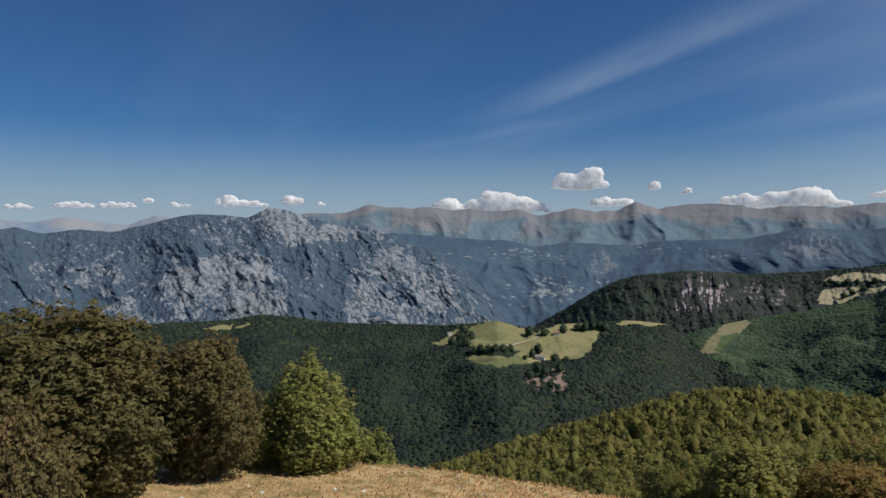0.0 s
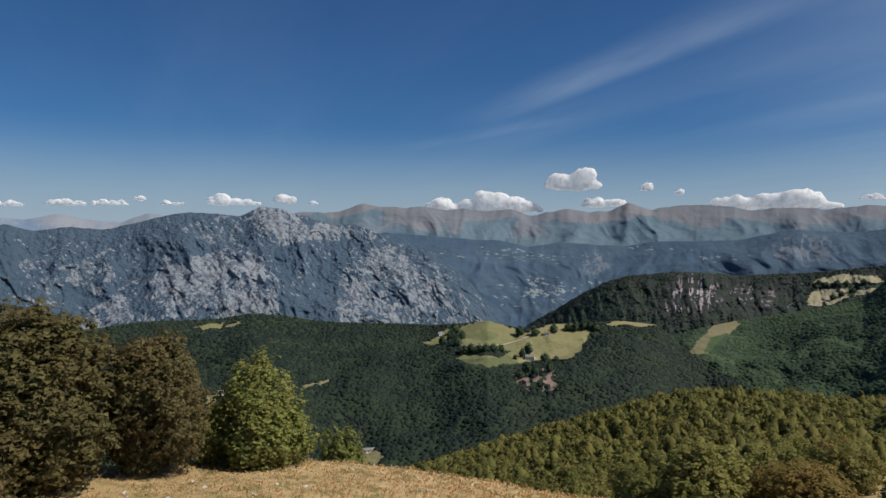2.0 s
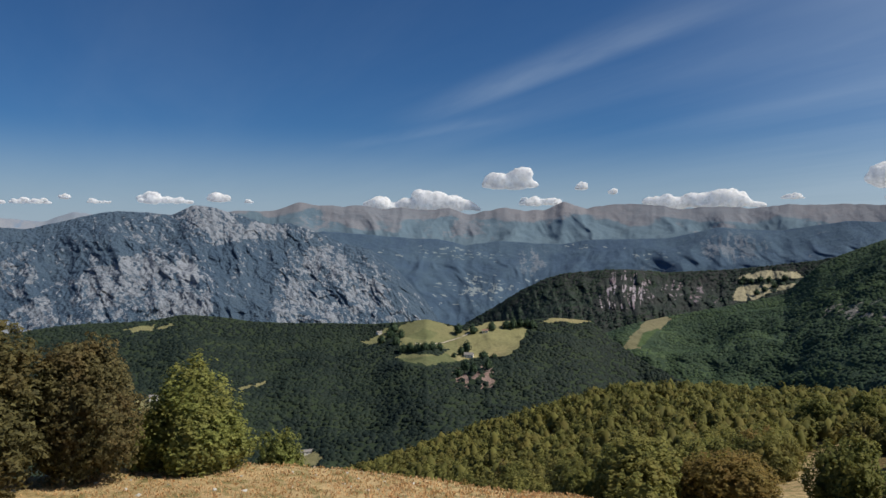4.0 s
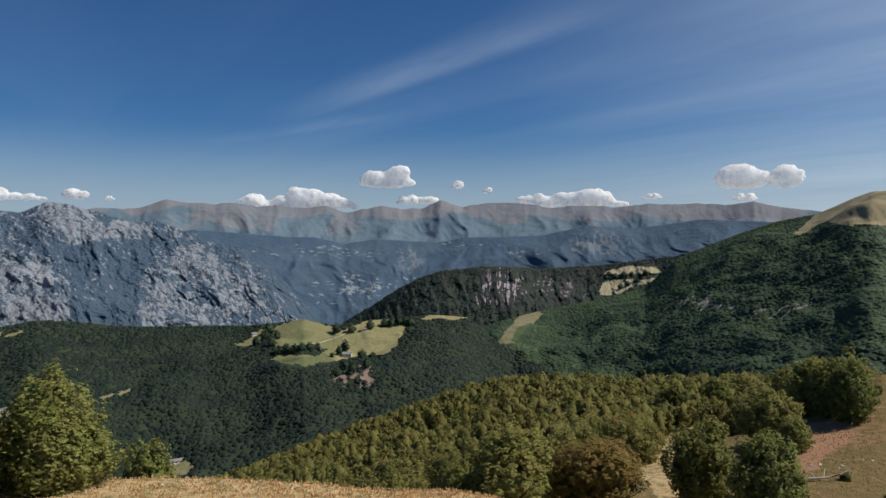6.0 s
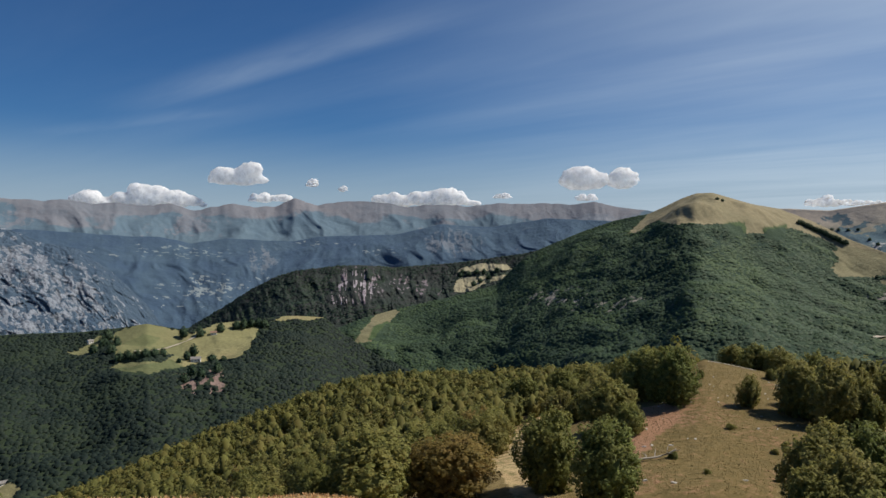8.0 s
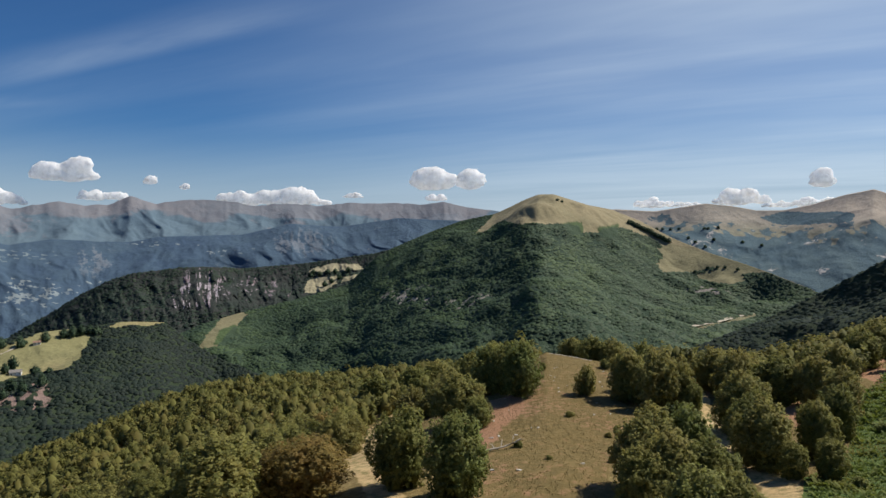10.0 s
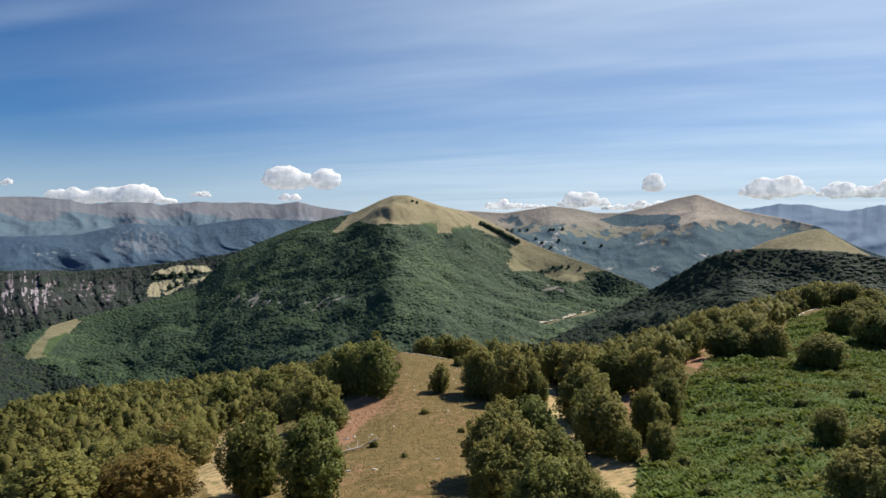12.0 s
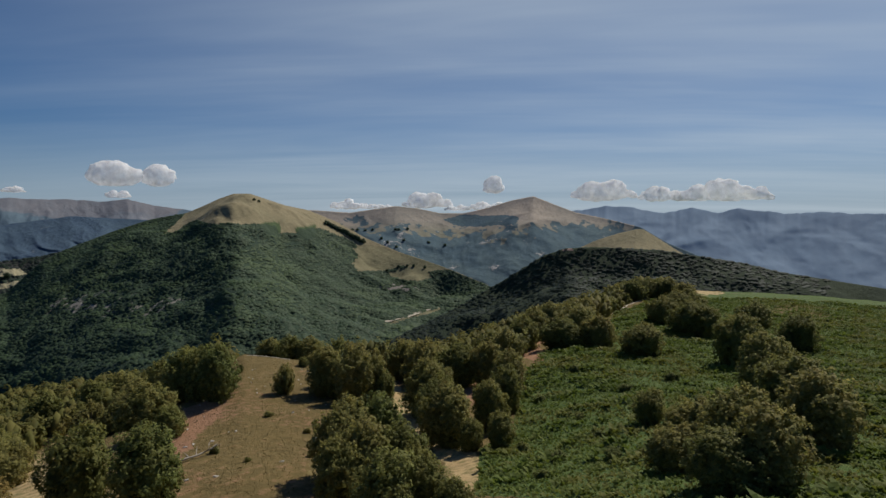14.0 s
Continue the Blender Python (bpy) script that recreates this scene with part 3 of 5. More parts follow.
def valley_cover(h):
    c = np.zeros((*h.A.shape, 3))
    plot = facets(h.A * 100 + h.wobble(60, 20, 3), h.E * 330 + h.A * 30, 42, 401)
    settled = blot(h, 8.8, -4.5, 2.6, 0.9) + 0.9 * blot(h, 5.6, -1.7, 3.0, 0.4) + 0.8 * blot(h, 9.0, -1.8, 1.6, 0.3) + 0.7 * blot(h, 17.5, -1.05, 1.6, 0.25) + 0.7 * blot(h, 21.9, -1.7, 1.6, 0.25)
    c[..., 0] = np.where((plot[0] < settled * 0.5) & (plot[6] > 0.1), 0.5 + 0.3 * plot[3], 0)
    c[..., 1] = np.clip(0.05 + 0.4 * h.wobble(260, 1.0, 9) + 0.35 * h.wobble(50, 1.0, 10), 0, 0.5)
    for a0, a1, e0, e1 in ((11.4, 14.0, -3.5, -1.1), (24.8, 30.2, -2.3, 0.1)):
        crag = np.exp(-(((h.A - (a0 + a1) / 2) / (a1 - a0) * 1.6) ** 2) - (((h.E - (e0 + e1) / 2) / (e1 - e0) * 1.6) ** 2))
        c[..., 1] = np.maximum(c[..., 1], crag * np.clip((ridged(h.A * 90, h.E * 60, 40, 5, 19, 0.7) - 0.42) * 2.4, 0, 0.75))
    return c


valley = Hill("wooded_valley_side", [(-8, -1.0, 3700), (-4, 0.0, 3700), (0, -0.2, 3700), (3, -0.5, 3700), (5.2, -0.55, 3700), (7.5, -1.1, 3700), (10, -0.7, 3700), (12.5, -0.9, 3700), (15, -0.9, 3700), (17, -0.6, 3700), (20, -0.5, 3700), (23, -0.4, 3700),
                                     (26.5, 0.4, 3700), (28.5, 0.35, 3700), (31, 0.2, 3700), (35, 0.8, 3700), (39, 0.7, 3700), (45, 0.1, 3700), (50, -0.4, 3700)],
              900, 560, HAZE_VALLEY, 0.09, 120, ragged=0.1, relief=25, size=380, seed=23, cover=valley_cover, spurs=60, spur_size=230)
tagged(valley.ob, "wooded mountain flank with pale hamlets and clearings, painted blue with haze", "mountain", kind="structure")


CRAGS = ([(-27, -7.5), (-25.3, -5.6), (-22.8, -3.5), (-19.7, -2.6), (-16, -1.2), (-12.2, -1.7), (-12.2, -5.8), (-13.5, -7.5)], [(-19.8, 0.2), (-15.2, 1.8), (-12.6, 2.1), (-10, 0.7), (-6.5, 0.6), (-4, 0.0), (-4, -0.8), (-10, -0.6), (-13.5, -1.2), (-17, -1.0)],
         [(-7.8, -7.5), (-7.4, -2.6), (-6.5, -1.2), (-2.9, -1.2), (-1, -3.0), (2.1, -4.9), (4.4, -7.5)], [(-27.6, -3.8), (-25.9, -1.8), (-24.2, -1.2), (-24, -3.4), (-25, -4.4)], [(-31, -4.8), (-30, -3), (-27.9, -3.4), (-28, -5.6)])


def massif_cover(h):
    c = np.zeros((*h.A.shape, 3))
    bend, bend2 = fbm(h.A * 100, h.E * 100, 90, 3, 35) * 22, fbm(h.A * 100, h.E * 100, 90, 3, 36) * 22
    u, w = h.A * 100 + h.E * 45 + bend, h.E * 72 + bend2
    big, small = facets(u, w, 55, 301), facets(u, w, 19, 331)
    patch = fbm(h.A * 50 + h.E * 20, h.E * 50, 150, 5, 33, 0.6)
    a, e = h.A + bend / 45, h.E + bend2 / 70
    pale = 1.25 * inside(a, e, CRAGS[0]) + 0.95 * inside(a, e, CRAGS[1]) + 1.0 * inside(a, e, CRAGS[2]) + 0.8 * inside(a, e, CRAGS[3]) + 0.45 * inside(a, e, CRAGS[4])
    dark = 1.0 - np.clip(pale, 0, 1)
    joint = np.clip(small[6] * 3, 0, 1) * 0.22
    c[..., 1] = 0.16 + 0.34 * (big[0] - 0.5) + 0.5 * (small[0] - 0.5) + 0.4 * patch + joint + 0.2 * pale - 0.26 * dark
    scar = np.exp(-(((h.A + 14.1 + (h.E + 3) * 0.25) / 0.75) ** 4) - (((h.E + 3.1) / 0.95) ** 4))
    c[..., 1] = np.maximum(c[..., 1], scar * 1.2)
    c[..., 2] = np.clip((small[3] - 0.72) * 3, 0, 0.8) + scar * 0.9
    return c


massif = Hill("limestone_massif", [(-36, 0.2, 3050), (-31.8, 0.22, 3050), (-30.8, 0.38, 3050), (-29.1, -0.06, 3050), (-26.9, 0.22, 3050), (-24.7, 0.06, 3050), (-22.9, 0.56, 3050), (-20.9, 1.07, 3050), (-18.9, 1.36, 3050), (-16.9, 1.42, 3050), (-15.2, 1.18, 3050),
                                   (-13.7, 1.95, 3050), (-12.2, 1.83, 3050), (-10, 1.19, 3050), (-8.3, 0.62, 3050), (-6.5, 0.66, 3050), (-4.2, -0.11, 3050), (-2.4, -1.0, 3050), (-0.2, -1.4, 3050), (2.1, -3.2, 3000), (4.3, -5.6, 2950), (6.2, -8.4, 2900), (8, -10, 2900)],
              850, 560, HAZE_ROCKY, 0.065, 230, ragged=0.1, relief=30, size=300, cliffs=14, seed=37, cover=massif_cover, spurs=48, spur_size=150)
tagged(massif.ob, "grey limestone massif with cliffs and dark wooded gullies", "mountain", kind="structure")

# -- the nearer hills --


def pale_cover(h):
    c = np.zeros((*h.A.shape, 3))
    edge = -0.2 + h.wobble(160, 0.9, 4) + h.wobble(45, 0.7, 44)
    c[..., 0] = np.clip((h.E - edge) * 0.7 + 0.45 + h.wobble(14, 0.5, 45), 0, 1)
    grove = inside(h.A + h.wobble(40, 0.25, 14), h.E + h.wobble(40, 0.12, 15), [(62.6, 0.85), (64.5, 1.15), (67.5, 1.2), (68.6, 1.05), (68.4, 0.45), (66, 0.2), (63.5, 0.3)])
    c[..., 0] = np.where(grove, 0, c[..., 0])
    c[..., 1] = 0.12 + h.wobble(60, 0.4, 7)
    c[..., 2] = np.clip((0.75 - h.E) * 0.45, 0, 0.5)
    return c


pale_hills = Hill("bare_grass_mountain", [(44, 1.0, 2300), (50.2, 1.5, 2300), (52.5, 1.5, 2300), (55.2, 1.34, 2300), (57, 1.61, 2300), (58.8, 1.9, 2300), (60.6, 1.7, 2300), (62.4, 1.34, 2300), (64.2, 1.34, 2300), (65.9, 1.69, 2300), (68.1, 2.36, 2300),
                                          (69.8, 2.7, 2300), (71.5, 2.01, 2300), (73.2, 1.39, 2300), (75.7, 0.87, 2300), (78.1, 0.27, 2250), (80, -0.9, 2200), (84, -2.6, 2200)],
                  700, 340, HAZE_PALE, 0.1, 110, ragged=0.025, relief=16, size=300, bow=0.85, seed=53, cover=pale_cover, spurs=34, spur_size=220)
tagged(pale_hills.ob, "brown bare grass mountain with dark groves on its flank", "mountain", kind="structure")


def cliff_cover(h):
    c = np.zeros((*h.A.shape, 3))
    gully = ridged(h.A * 130 - (h.A - 20) * h.E * 14, h.E * 12, 40, 5, 71, 0.72)
    zone = np.exp(-(((h.A - 19.7 - (h.E + 4.7) * 0.35) / 1.75) ** 4) - (((h.E + 4.6) / 1.8) ** 4))
    side = 0.72 * np.exp(-(((h.A - 24.2) / 3.4) ** 4) - (((h.E + 4.6) / 1.3) ** 4))
    h.zone = np.maximum(zone, side) + h.wobble(35, 0.35, 77)
    c[..., 1] = np.clip(zone + 0.85 * side, 0, 1) * np.clip((gully - 0.58) * 6, 0, 0.9) * np.clip(0.85 + h.wobble(18, 0.9, 79), 0, 1)
    for line in ([(27.7, -5.0), (27.9, -4.2), (28.5, -3.8), (30.4, -3.65), (30.2, -4.3), (29.2, -4.95)], [(28.0, -3.4), (28.5, -3.0), (30.1, -2.7), (32, -2.8), (32.4, -3.2), (30.5, -3.35)], [(30.5, -4.2), (30.8, -3.75), (32.4, -3.55), (31.3, -4.0)]):
        c[..., 0] = np.where(inside(h.A + h.wobble(25, 0.1, 3), h.E + h.wobble(25, 0.08, 5), line), 1, c[..., 0])
    return c


red_ridge = Hill("red_cliff_ridge", [(5, -8.9, 1750), (7.6, -7.2, 1750), (9.7, -6.0, 1750), (11.9, -4.6, 1750), (13.7, -3.7, 1750), (15.4, -3.25, 1750), (18, -2.95, 1750), (20.2, -2.85, 1750), (23.3, -3.05, 1750), (26, -2.85, 1750), (28.8, -2.6, 1750),
                                     (31, -2.25, 1750), (33.3, -1.95, 1750), (36, -1.2, 1750), (40, -0.4, 1750)],
                 500, 210, CLIFF, 0.08, 120, ragged=0.02, relief=14, size=150, cliffs=14, seed=67, cover=cliff_cover)
tagged(red_ridge.ob, "dark wooded ridge with reddish rock gullies", "hill", kind="structure")


DOME_GRASS = [(41.3, -0.42), (42.0, -0.33), (42.9, 0.24), (43.5, 0.6), (45.1, 0.42), (46.8, 0.38), (47.9, 0.5), (48.6, 0.45), (49.5, 0.2), (49.7, -0.25), (50.9, -0.35), (51.3, 0.0), (52.2, 0.15), (53.4, 0.0), (55.0, -0.75), (56.0, -1.5), (56.5, -1.9), (59.4, -2.9), (61.2, -3.3), (63.3, -3.2), (64.2, -2.5), (56, 4.0), (44, 4.0), (43.0, 1.32)]
DOME_FIELDS = ([(55.4, -1.5), (56.5, -1.1), (59.4, -1.9), (63.2, -3.0), (61.2, -3.32), (59.4, -2.83), (58.1, -3.25), (55.8, -3.29), (55.3, -2.66), (55.8, -2.03)], [(58.2, -3.5), (59.7, -3.05), (61.0, -3.1), (61.8, -3.72), (60.8, -4.09), (59.0, -4.0)],
               [(19.6, -9.1), (20.3, -8.0), (21.5, -6.75), (22.6, -6.3), (23.4, -6.6), (22.2, -7.6), (21.2, -9.0)], [(57.9, -7.4), (59.3, -7.1), (62.3, -6.2), (62.5, -6.4), (60, -7.1), (58.3, -7.5)])
DOME_FRESH = ([(20.9, -8.8), (21.3, -7.7), (22.4, -7.2), (22.6, -7.9), (21.6, -9.0)], [(48.2, 0.5), (49.6, 0.6), (49.9, -0.3), (48.8, -0.3)], [(50.9, 0.1), (52.6, 0.4), (52.4, -0.7), (51, -0.8)])


def dome_cover(h):
    c = np.zeros((*h.A.shape, 3))
    a, e = h.A + h.wobble(30, 0.12, 3), h.E + h.wobble(30, 0.1, 5)
    c[..., 0] = np.where(inside(a, e, DOME_GRASS) | ((h.S <= 0) & (h.A > 43)), 1, 0)
    for line in DOME_FIELDS:
        c[..., 0] = np.where(inside(a, e, line), 1, c[..., 0])
        c[..., 2] = np.where(inside(a, e, line), 0.25, c[..., 2])
    for line in DOME_FRESH:
        c[..., 2] = np.where(inside(a, e, line), 1, c[..., 2])
    stony = 0.62 * np.exp(-(((h.A - 38) / 9) ** 2) - (((h.E + 5.5) / 1.6) ** 2)) + 0.6 * np.exp(-(((h.A - 59) / 2.5) ** 2) - (((h.E + 4.6) / 0.5) ** 2))
    c[..., 1] = stony * np.clip(0.45 + h.wobble(9, 1.3, 25) + h.wobble(60, 0.4, 26), 0, 1)
    return c


dome = Hill("grassy_dome_mountain", [(16, -8.8, 1300), (20, -7.2, 1350), (23, -6.4, 1390), (28, -5.3, 1420), (31.2, -4.4, 1440), (33.4, -2.2, 1460), (35.1, -1.35, 1480), (37.7, -0.25, 1500), (40.3, 0.68, 1500), (42.9, 1.2, 1480), (44.1, 1.75, 1470), (45.2, 2.3, 1460),
                                     (46.3, 2.72, 1450), (47.5, 2.74, 1450), (48.6, 2.38, 1450), (50.2, 1.86, 1460), (52, 1.5, 1470), (54.3, 0.52, 1450), (56.6, -0.75, 1400), (59.3, -1.85, 1350), (61.5, -2.55, 1300), (63.3, -3.2, 1260), (66, -4.3, 1200), (69, -6.0, 1100)],
            (500, 560, 600, 650, 680, 690, 700, 720, 740, 750, 760, 770, 780, 780, 780, 780, 770, 750, 700, 650, 600, 550, 500, 420), (120, 125, 130, 142, 158, 175, 185, 195, 210, 225, 235, 240, 245, 245, 238, 228, 220, 200, 165, 135, 120, 105, 90, 70),
            BALD, 0.1, 150, ragged=0.0, relief=40, size=310, bow=0.92, seed=83, cover=dome_cover, spurs=24, spur_size=150)
tagged(dome.ob, "grass-topped dome mountain with wooded flanks", "mountain", kind="structure")

MEADOW = [(2.2, -9.1), (1.9, -8.3), (2.0, -7.6), (2.7, -7.25), (4.3, -7.0), (6.1, -7.45), (7.4, -7.85), (8.1, -7.45), (10.1, -7.0), (12.6, -7.2), (12.2, -8.2), (11.5, -9.3), (10.6, -10.0), (8.8, -9.95), (7.6, -10.15), (6.1, -10.4), (4.3, -10.65), (1.6, -10.0), (2.4, -9.7), (5.5, -9.75), (6.0, -9.35), (2.6, -9.3)]


def wood_cover(h):
    c = np.zeros((*h.A.shape, 3))
    a, e = h.A + h.wobble(24, 0.1, 3), h.E + h.wobble(24, 0.1, 5)
    for line in (MEADOW, [(-1.2, -8.7), (0.0, -8.5), (0.9, -7.7), (1.4, -7.8), (0.9, -8.9), (0.2, -9.1)], [(13.0, -7.15), (14.5, -6.75), (17.6, -6.85), (16.3, -7.1)],
                 [(-18.6, -7.3), (-17.6, -7.05), (-16.4, -7.0), (-16.6, -7.35), (-17.8, -7.5)], [(-16.4, -7.2), (-15.2, -6.85), (-15.0, -7.0), (-16.0, -7.35)], [(-10.6, -12.0), (-8.4, -11.5), (-8.3, -11.75), (-10.4, -12.2)], [(-6.6, -17.6), (-4.6, -16.9), (-3.8, -17.6), (-5.6, -18.4)], [(-17.8, -12.3), (-15.6, -12.0), (-15.2, -12.9), (-17.4, -13.4)]):
        c[..., 0] = np.where(inside(a, e, line), 1, c[..., 0])
    c[..., 2] = 0.3 * (h.A < 6.8) + 0.25 * inside(a, e, [(2.5, -8.4), (4.0, -7.7), (5.2, -8.0), (4.5, -8.7)]) + 0.4 * inside(a, e, [(1.6, -10.2), (6, -9.7), (7, -10.4), (4, -10.8)])
    c[..., 1] = 0.95 * np.exp(-(((h.A - 8.1) / 1.9) ** 4) - (((h.E + 11.5) / 1.05) ** 4)) * np.clip((ridged(h.A * 60, h.E * 40, 30, 4, 9, 0.7) - 0.45) * 3, 0, 1)
    return c


wood_ridge = Hill("wooded_meadow_ridge", [(-34, -7.6, 1250), (-24.8, -7.0, 1250), (-23.3, -6.8, 1250), (-21, -6.65, 1250), (-18.6, -6.72, 1250), (-16.5, -6.65, 1250), (-14.4, -6.3, 1250), (-11.8, -6.55, 1250), (-9.2, -7.0, 1240), (-6.1, -7.2, 1230), (-2.9, -7.25, 1220), (-0.2, -7.35, 1200),
                                          (2.5, -7.2, 1180), (4.3, -7.0, 1160), (6.6, -7.5, 1160), (9.7, -7.15, 1170), (12.3, -7.0, 1180), (14.5, -6.75, 1190), (17.4, -6.95, 1190), (19, -8.3, 1170), (21, -9.7, 1130), (26, -12, 1000)],
                  (560,) * 12 + (530, 520, 520, 530, 540, 550, 550, 530, 500, 400), (95,) * 12 + (85, 80, 80, 85, 90, 95, 95, 85, 75, 50), WOOD, 0.1, 120, back=(160, 70), ragged=0.012, relief=13, size=130, bow=0.9, seed=97, cover=wood_cover)
tagged(wood_ridge.ob, "dark green wooded ridge with pale hay meadows", "hill", kind="structure")


def dark_cover(h):
    c = np.zeros((*h.A.shape, 3))
    c[..., 1] = 0.6 * inside(h.A, h.E, [(71.9, -1.1), (72.6, -1.0), (73.0, -1.6), (72.2, -1.8)])
    return c


dark_ridge = Hill("dark_wooded_ridge", [(57, -9.5, 800), (61.5, -7.4, 850), (64.2, -6.0, 880), (66.9, -4.4, 900), (69, -3.1, 900), (70.7, -2.0, 900), (72.4, -1.45, 900), (74.5, -1.3, 900), (76.9, -1.4, 900), (79.6, -1.5, 900), (82.2, -1.9, 900), (85.8, -2.45, 900), (88.1, -3.0, 900), (98, -4.4, 900)],
                  450, 190, WOOD, 0.12, 90, ragged=0.02, relief=16, size=120, seed=103, cover=dark_cover)
tagged(dark_ridge.ob, "dark wooded ridge, half shade painted into its forest", "hill", kind="structure")


def tan_cover(h):
    c = np.zeros((*h.A.shape, 3))
    c[..., 0] = 1.0
    return c


tan_top = Hill("tan_grass_hilltop", [(73, -1.6, 1150), (74.8, -0.75, 1150), (76.5, -0.2, 1150), (77.8, 0.12, 1150), (78.3, 0.1, 1150), (79.2, -0.45, 1150), (80.5, -1.3, 1150), (82, -2.2, 1150)], 200, 60, BALD, 0.1, 40, relief=3, size=90, seed=111, cover=tan_cover)
tagged(tan_top.ob, "tan grass hilltop rising behind a wooded ridge", "hill", kind="structure")

# ---- woods: crowns packed over the hills ----


def round_form(levels, seed, lumps=0.22, tall=1.15):
    """A lumpy crown with its underside cut away, about 1 m in radius."""
    bm = bmesh.new()
    bmesh.ops.create_icosphere(bm, subdivisions=levels, radius=1.0)
    for v in bm.verts:
        p = v.co * 1.9 + Vector((seed * 3.1, seed * 1.7, 0))
        v.co *= 1 + lumps * noise.noise(p) * 1.6
        v.co.z *= tall
    bmesh.ops.delete(bm, geom=[v for v in bm.verts if v.co.z < -0.45], context="VERTS")
    bmesh.ops.triangulate(bm, faces=bm.faces)
    bm.verts.ensure_lookup_table()
    out = np.array([v.co for v in bm.verts]), np.array([[v.index for v in f.verts] for f in bm.faces])
    bm.free()
    return out


def low_form(seed):
    """A cheap uneven crown: two rings of five and a top."""
    g = np.random.default_rng(seed)
    v, f = [], []
    for k, (rad, z) in enumerate(((1.0, -0.35), (0.86, 0.42))):
        for s in range(5):
            q = (s + 0.5 * k + g.uniform(-0.2, 0.2)) / 5 * 6.283
            m = rad * g.uniform(0.75, 1.2)
            v.append((m * math.cos(q), m * math.sin(q), z + g.uniform(-0.15, 0.15)))
    v.append((g.uniform(-0.25, 0.25), g.uniform(-0.25, 0.25), 0.82 + g.uniform(-0.1, 0.15)))
    for s in range(5):
        t = (s + 1) % 5
        f += [(s, t, 5 + s), (t, 5 + t, 5 + s), (5 + s, 5 + t, 10)]
    return np.array(v), np.array(f)


FORMS = [low_form(k) for k in range(8)]


def canopy(name, label, hill, spacing, size, mat, keep, seed, puff=1.0, rise=1.0):
    """Crowns of about this size, one per spacing x spacing, over the part of a hill that keep() allows."""
    rng = np.random.default_rng(seed)
    P, A, E = hill.P, hill.A, hill.E
    d1, d2 = P[1:, :-1] - P[:-1, :-1], P[:-1, 1:] - P[:-1, :-1]
    area = np.linalg.norm(np.cross(d1, d2), axis=-1)
    ok = keep(hill)[:-1, :-1]
    rate = area / spacing ** 2 * ok
    n = int(rate.sum())
    pick = rng.choice(rate.size, n, p=(rate / rate.sum()).ravel())
    i, j = np.unravel_index(pick, rate.shape)
    u, v = rng.random((2, n, 1))
    q = P[i, j] + d1[i, j] * u + d2[i, j] * v
    s = size * (0.65 + 0.6 * rng.random(n) ** 1.3)
    up = np.cross(d1, d2)[i, j]
    up *= np.sign(up[:, 2:3]) / np.linalg.norm(up, axis=1)[:, None]
    turn, tall = rng.random(n) * 6.283, 0.6 + 0.45 * rng.random(n)
    kind = rng.integers(0, len(FORMS), n)
    verts, faces, soft, base = [], [], [], 0
    for k, (fv, ff) in enumerate(FORMS):
        m = np.where(kind == k)[0]
        c, w = np.cos(turn[m])[:, None], np.sin(turn[m])[:, None]
        x, y, z = fv[:, 0][None], fv[:, 1][None], fv[:, 2][None]
        sm = s[m][:, None]
        vv = np.stack([(x * c - y * w) * sm + q[m, 0:1], (x * w + y * c) * sm + q[m, 1:2], (z + 0.25) * sm * tall[m][:, None] * rise + q[m, 2:3]], -1)
        verts.append(vv.reshape(-1, 3))
        nn = np.stack([x * c - y * w, x * w + y * c, z + 0 * c], -1) * puff + up[m][:, None, :]
        soft.append((nn / np.linalg.norm(nn, axis=-1)[..., None]).reshape(-1, 3))
        faces.append((ff[None] + (np.arange(len(m)) * len(fv))[:, None, None]).reshape(-1, 3) + base)
        base += len(m) * len(fv)
    me = build_mesh(name, np.concatenate(verts), np.concatenate(faces), mat, True, None, np.concatenate(soft))
    ob = tagged(new(name, me), label, "forest", kind="stuff")
    return ob


def bare(h, rock=0.5):
    return (h.cover[..., 0] < 0.5) & (h.cover[..., 2] < 0.5) & (h.cover[..., 1] < rock)


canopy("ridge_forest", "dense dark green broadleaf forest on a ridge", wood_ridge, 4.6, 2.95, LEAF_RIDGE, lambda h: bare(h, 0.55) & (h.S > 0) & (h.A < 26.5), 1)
canopy("dome_forest", "dark green mixed forest on a mountain flank", dome, 4.6, 2.7, LEAF_FOREST, lambda h: bare(h, 0.42) & (h.S > 0) & (h.A < 67), 2, 0.5, 0.8)
canopy("cliff_forest", "dark forest on a rocky ridge", red_ridge, 5.4, 3.1, LEAF_FOREST_DARK, lambda h: bare(h, 0.3) & (h.zone < 0.35 + 0.5 * (h.wobble(12, 1.0, 88) > 0.1)) & (h.S >= 0) & (h.S < 0.8) & (h.E > -7.5), 3, 0.5, 0.7)
# no shade is cast here: the leaf colour itself is darkened
canopy("shaded_forest", "dark forest on a ridge, its shade painted into the leaves", dark_ridge, 4.4, 2.6, LEAF_FOREST_DARK, lambda h: bare(h) & (h.S >= 0) & (h.S < 0.5) & (h.A < 91), 4, 0.2, 0.5)

# ---- trees, bushes and growth on the home ridge ----


def part(name, data, parent, label=""):
    ob = new(name, data)
    ob.parent = parent
    return tagged(ob, label)


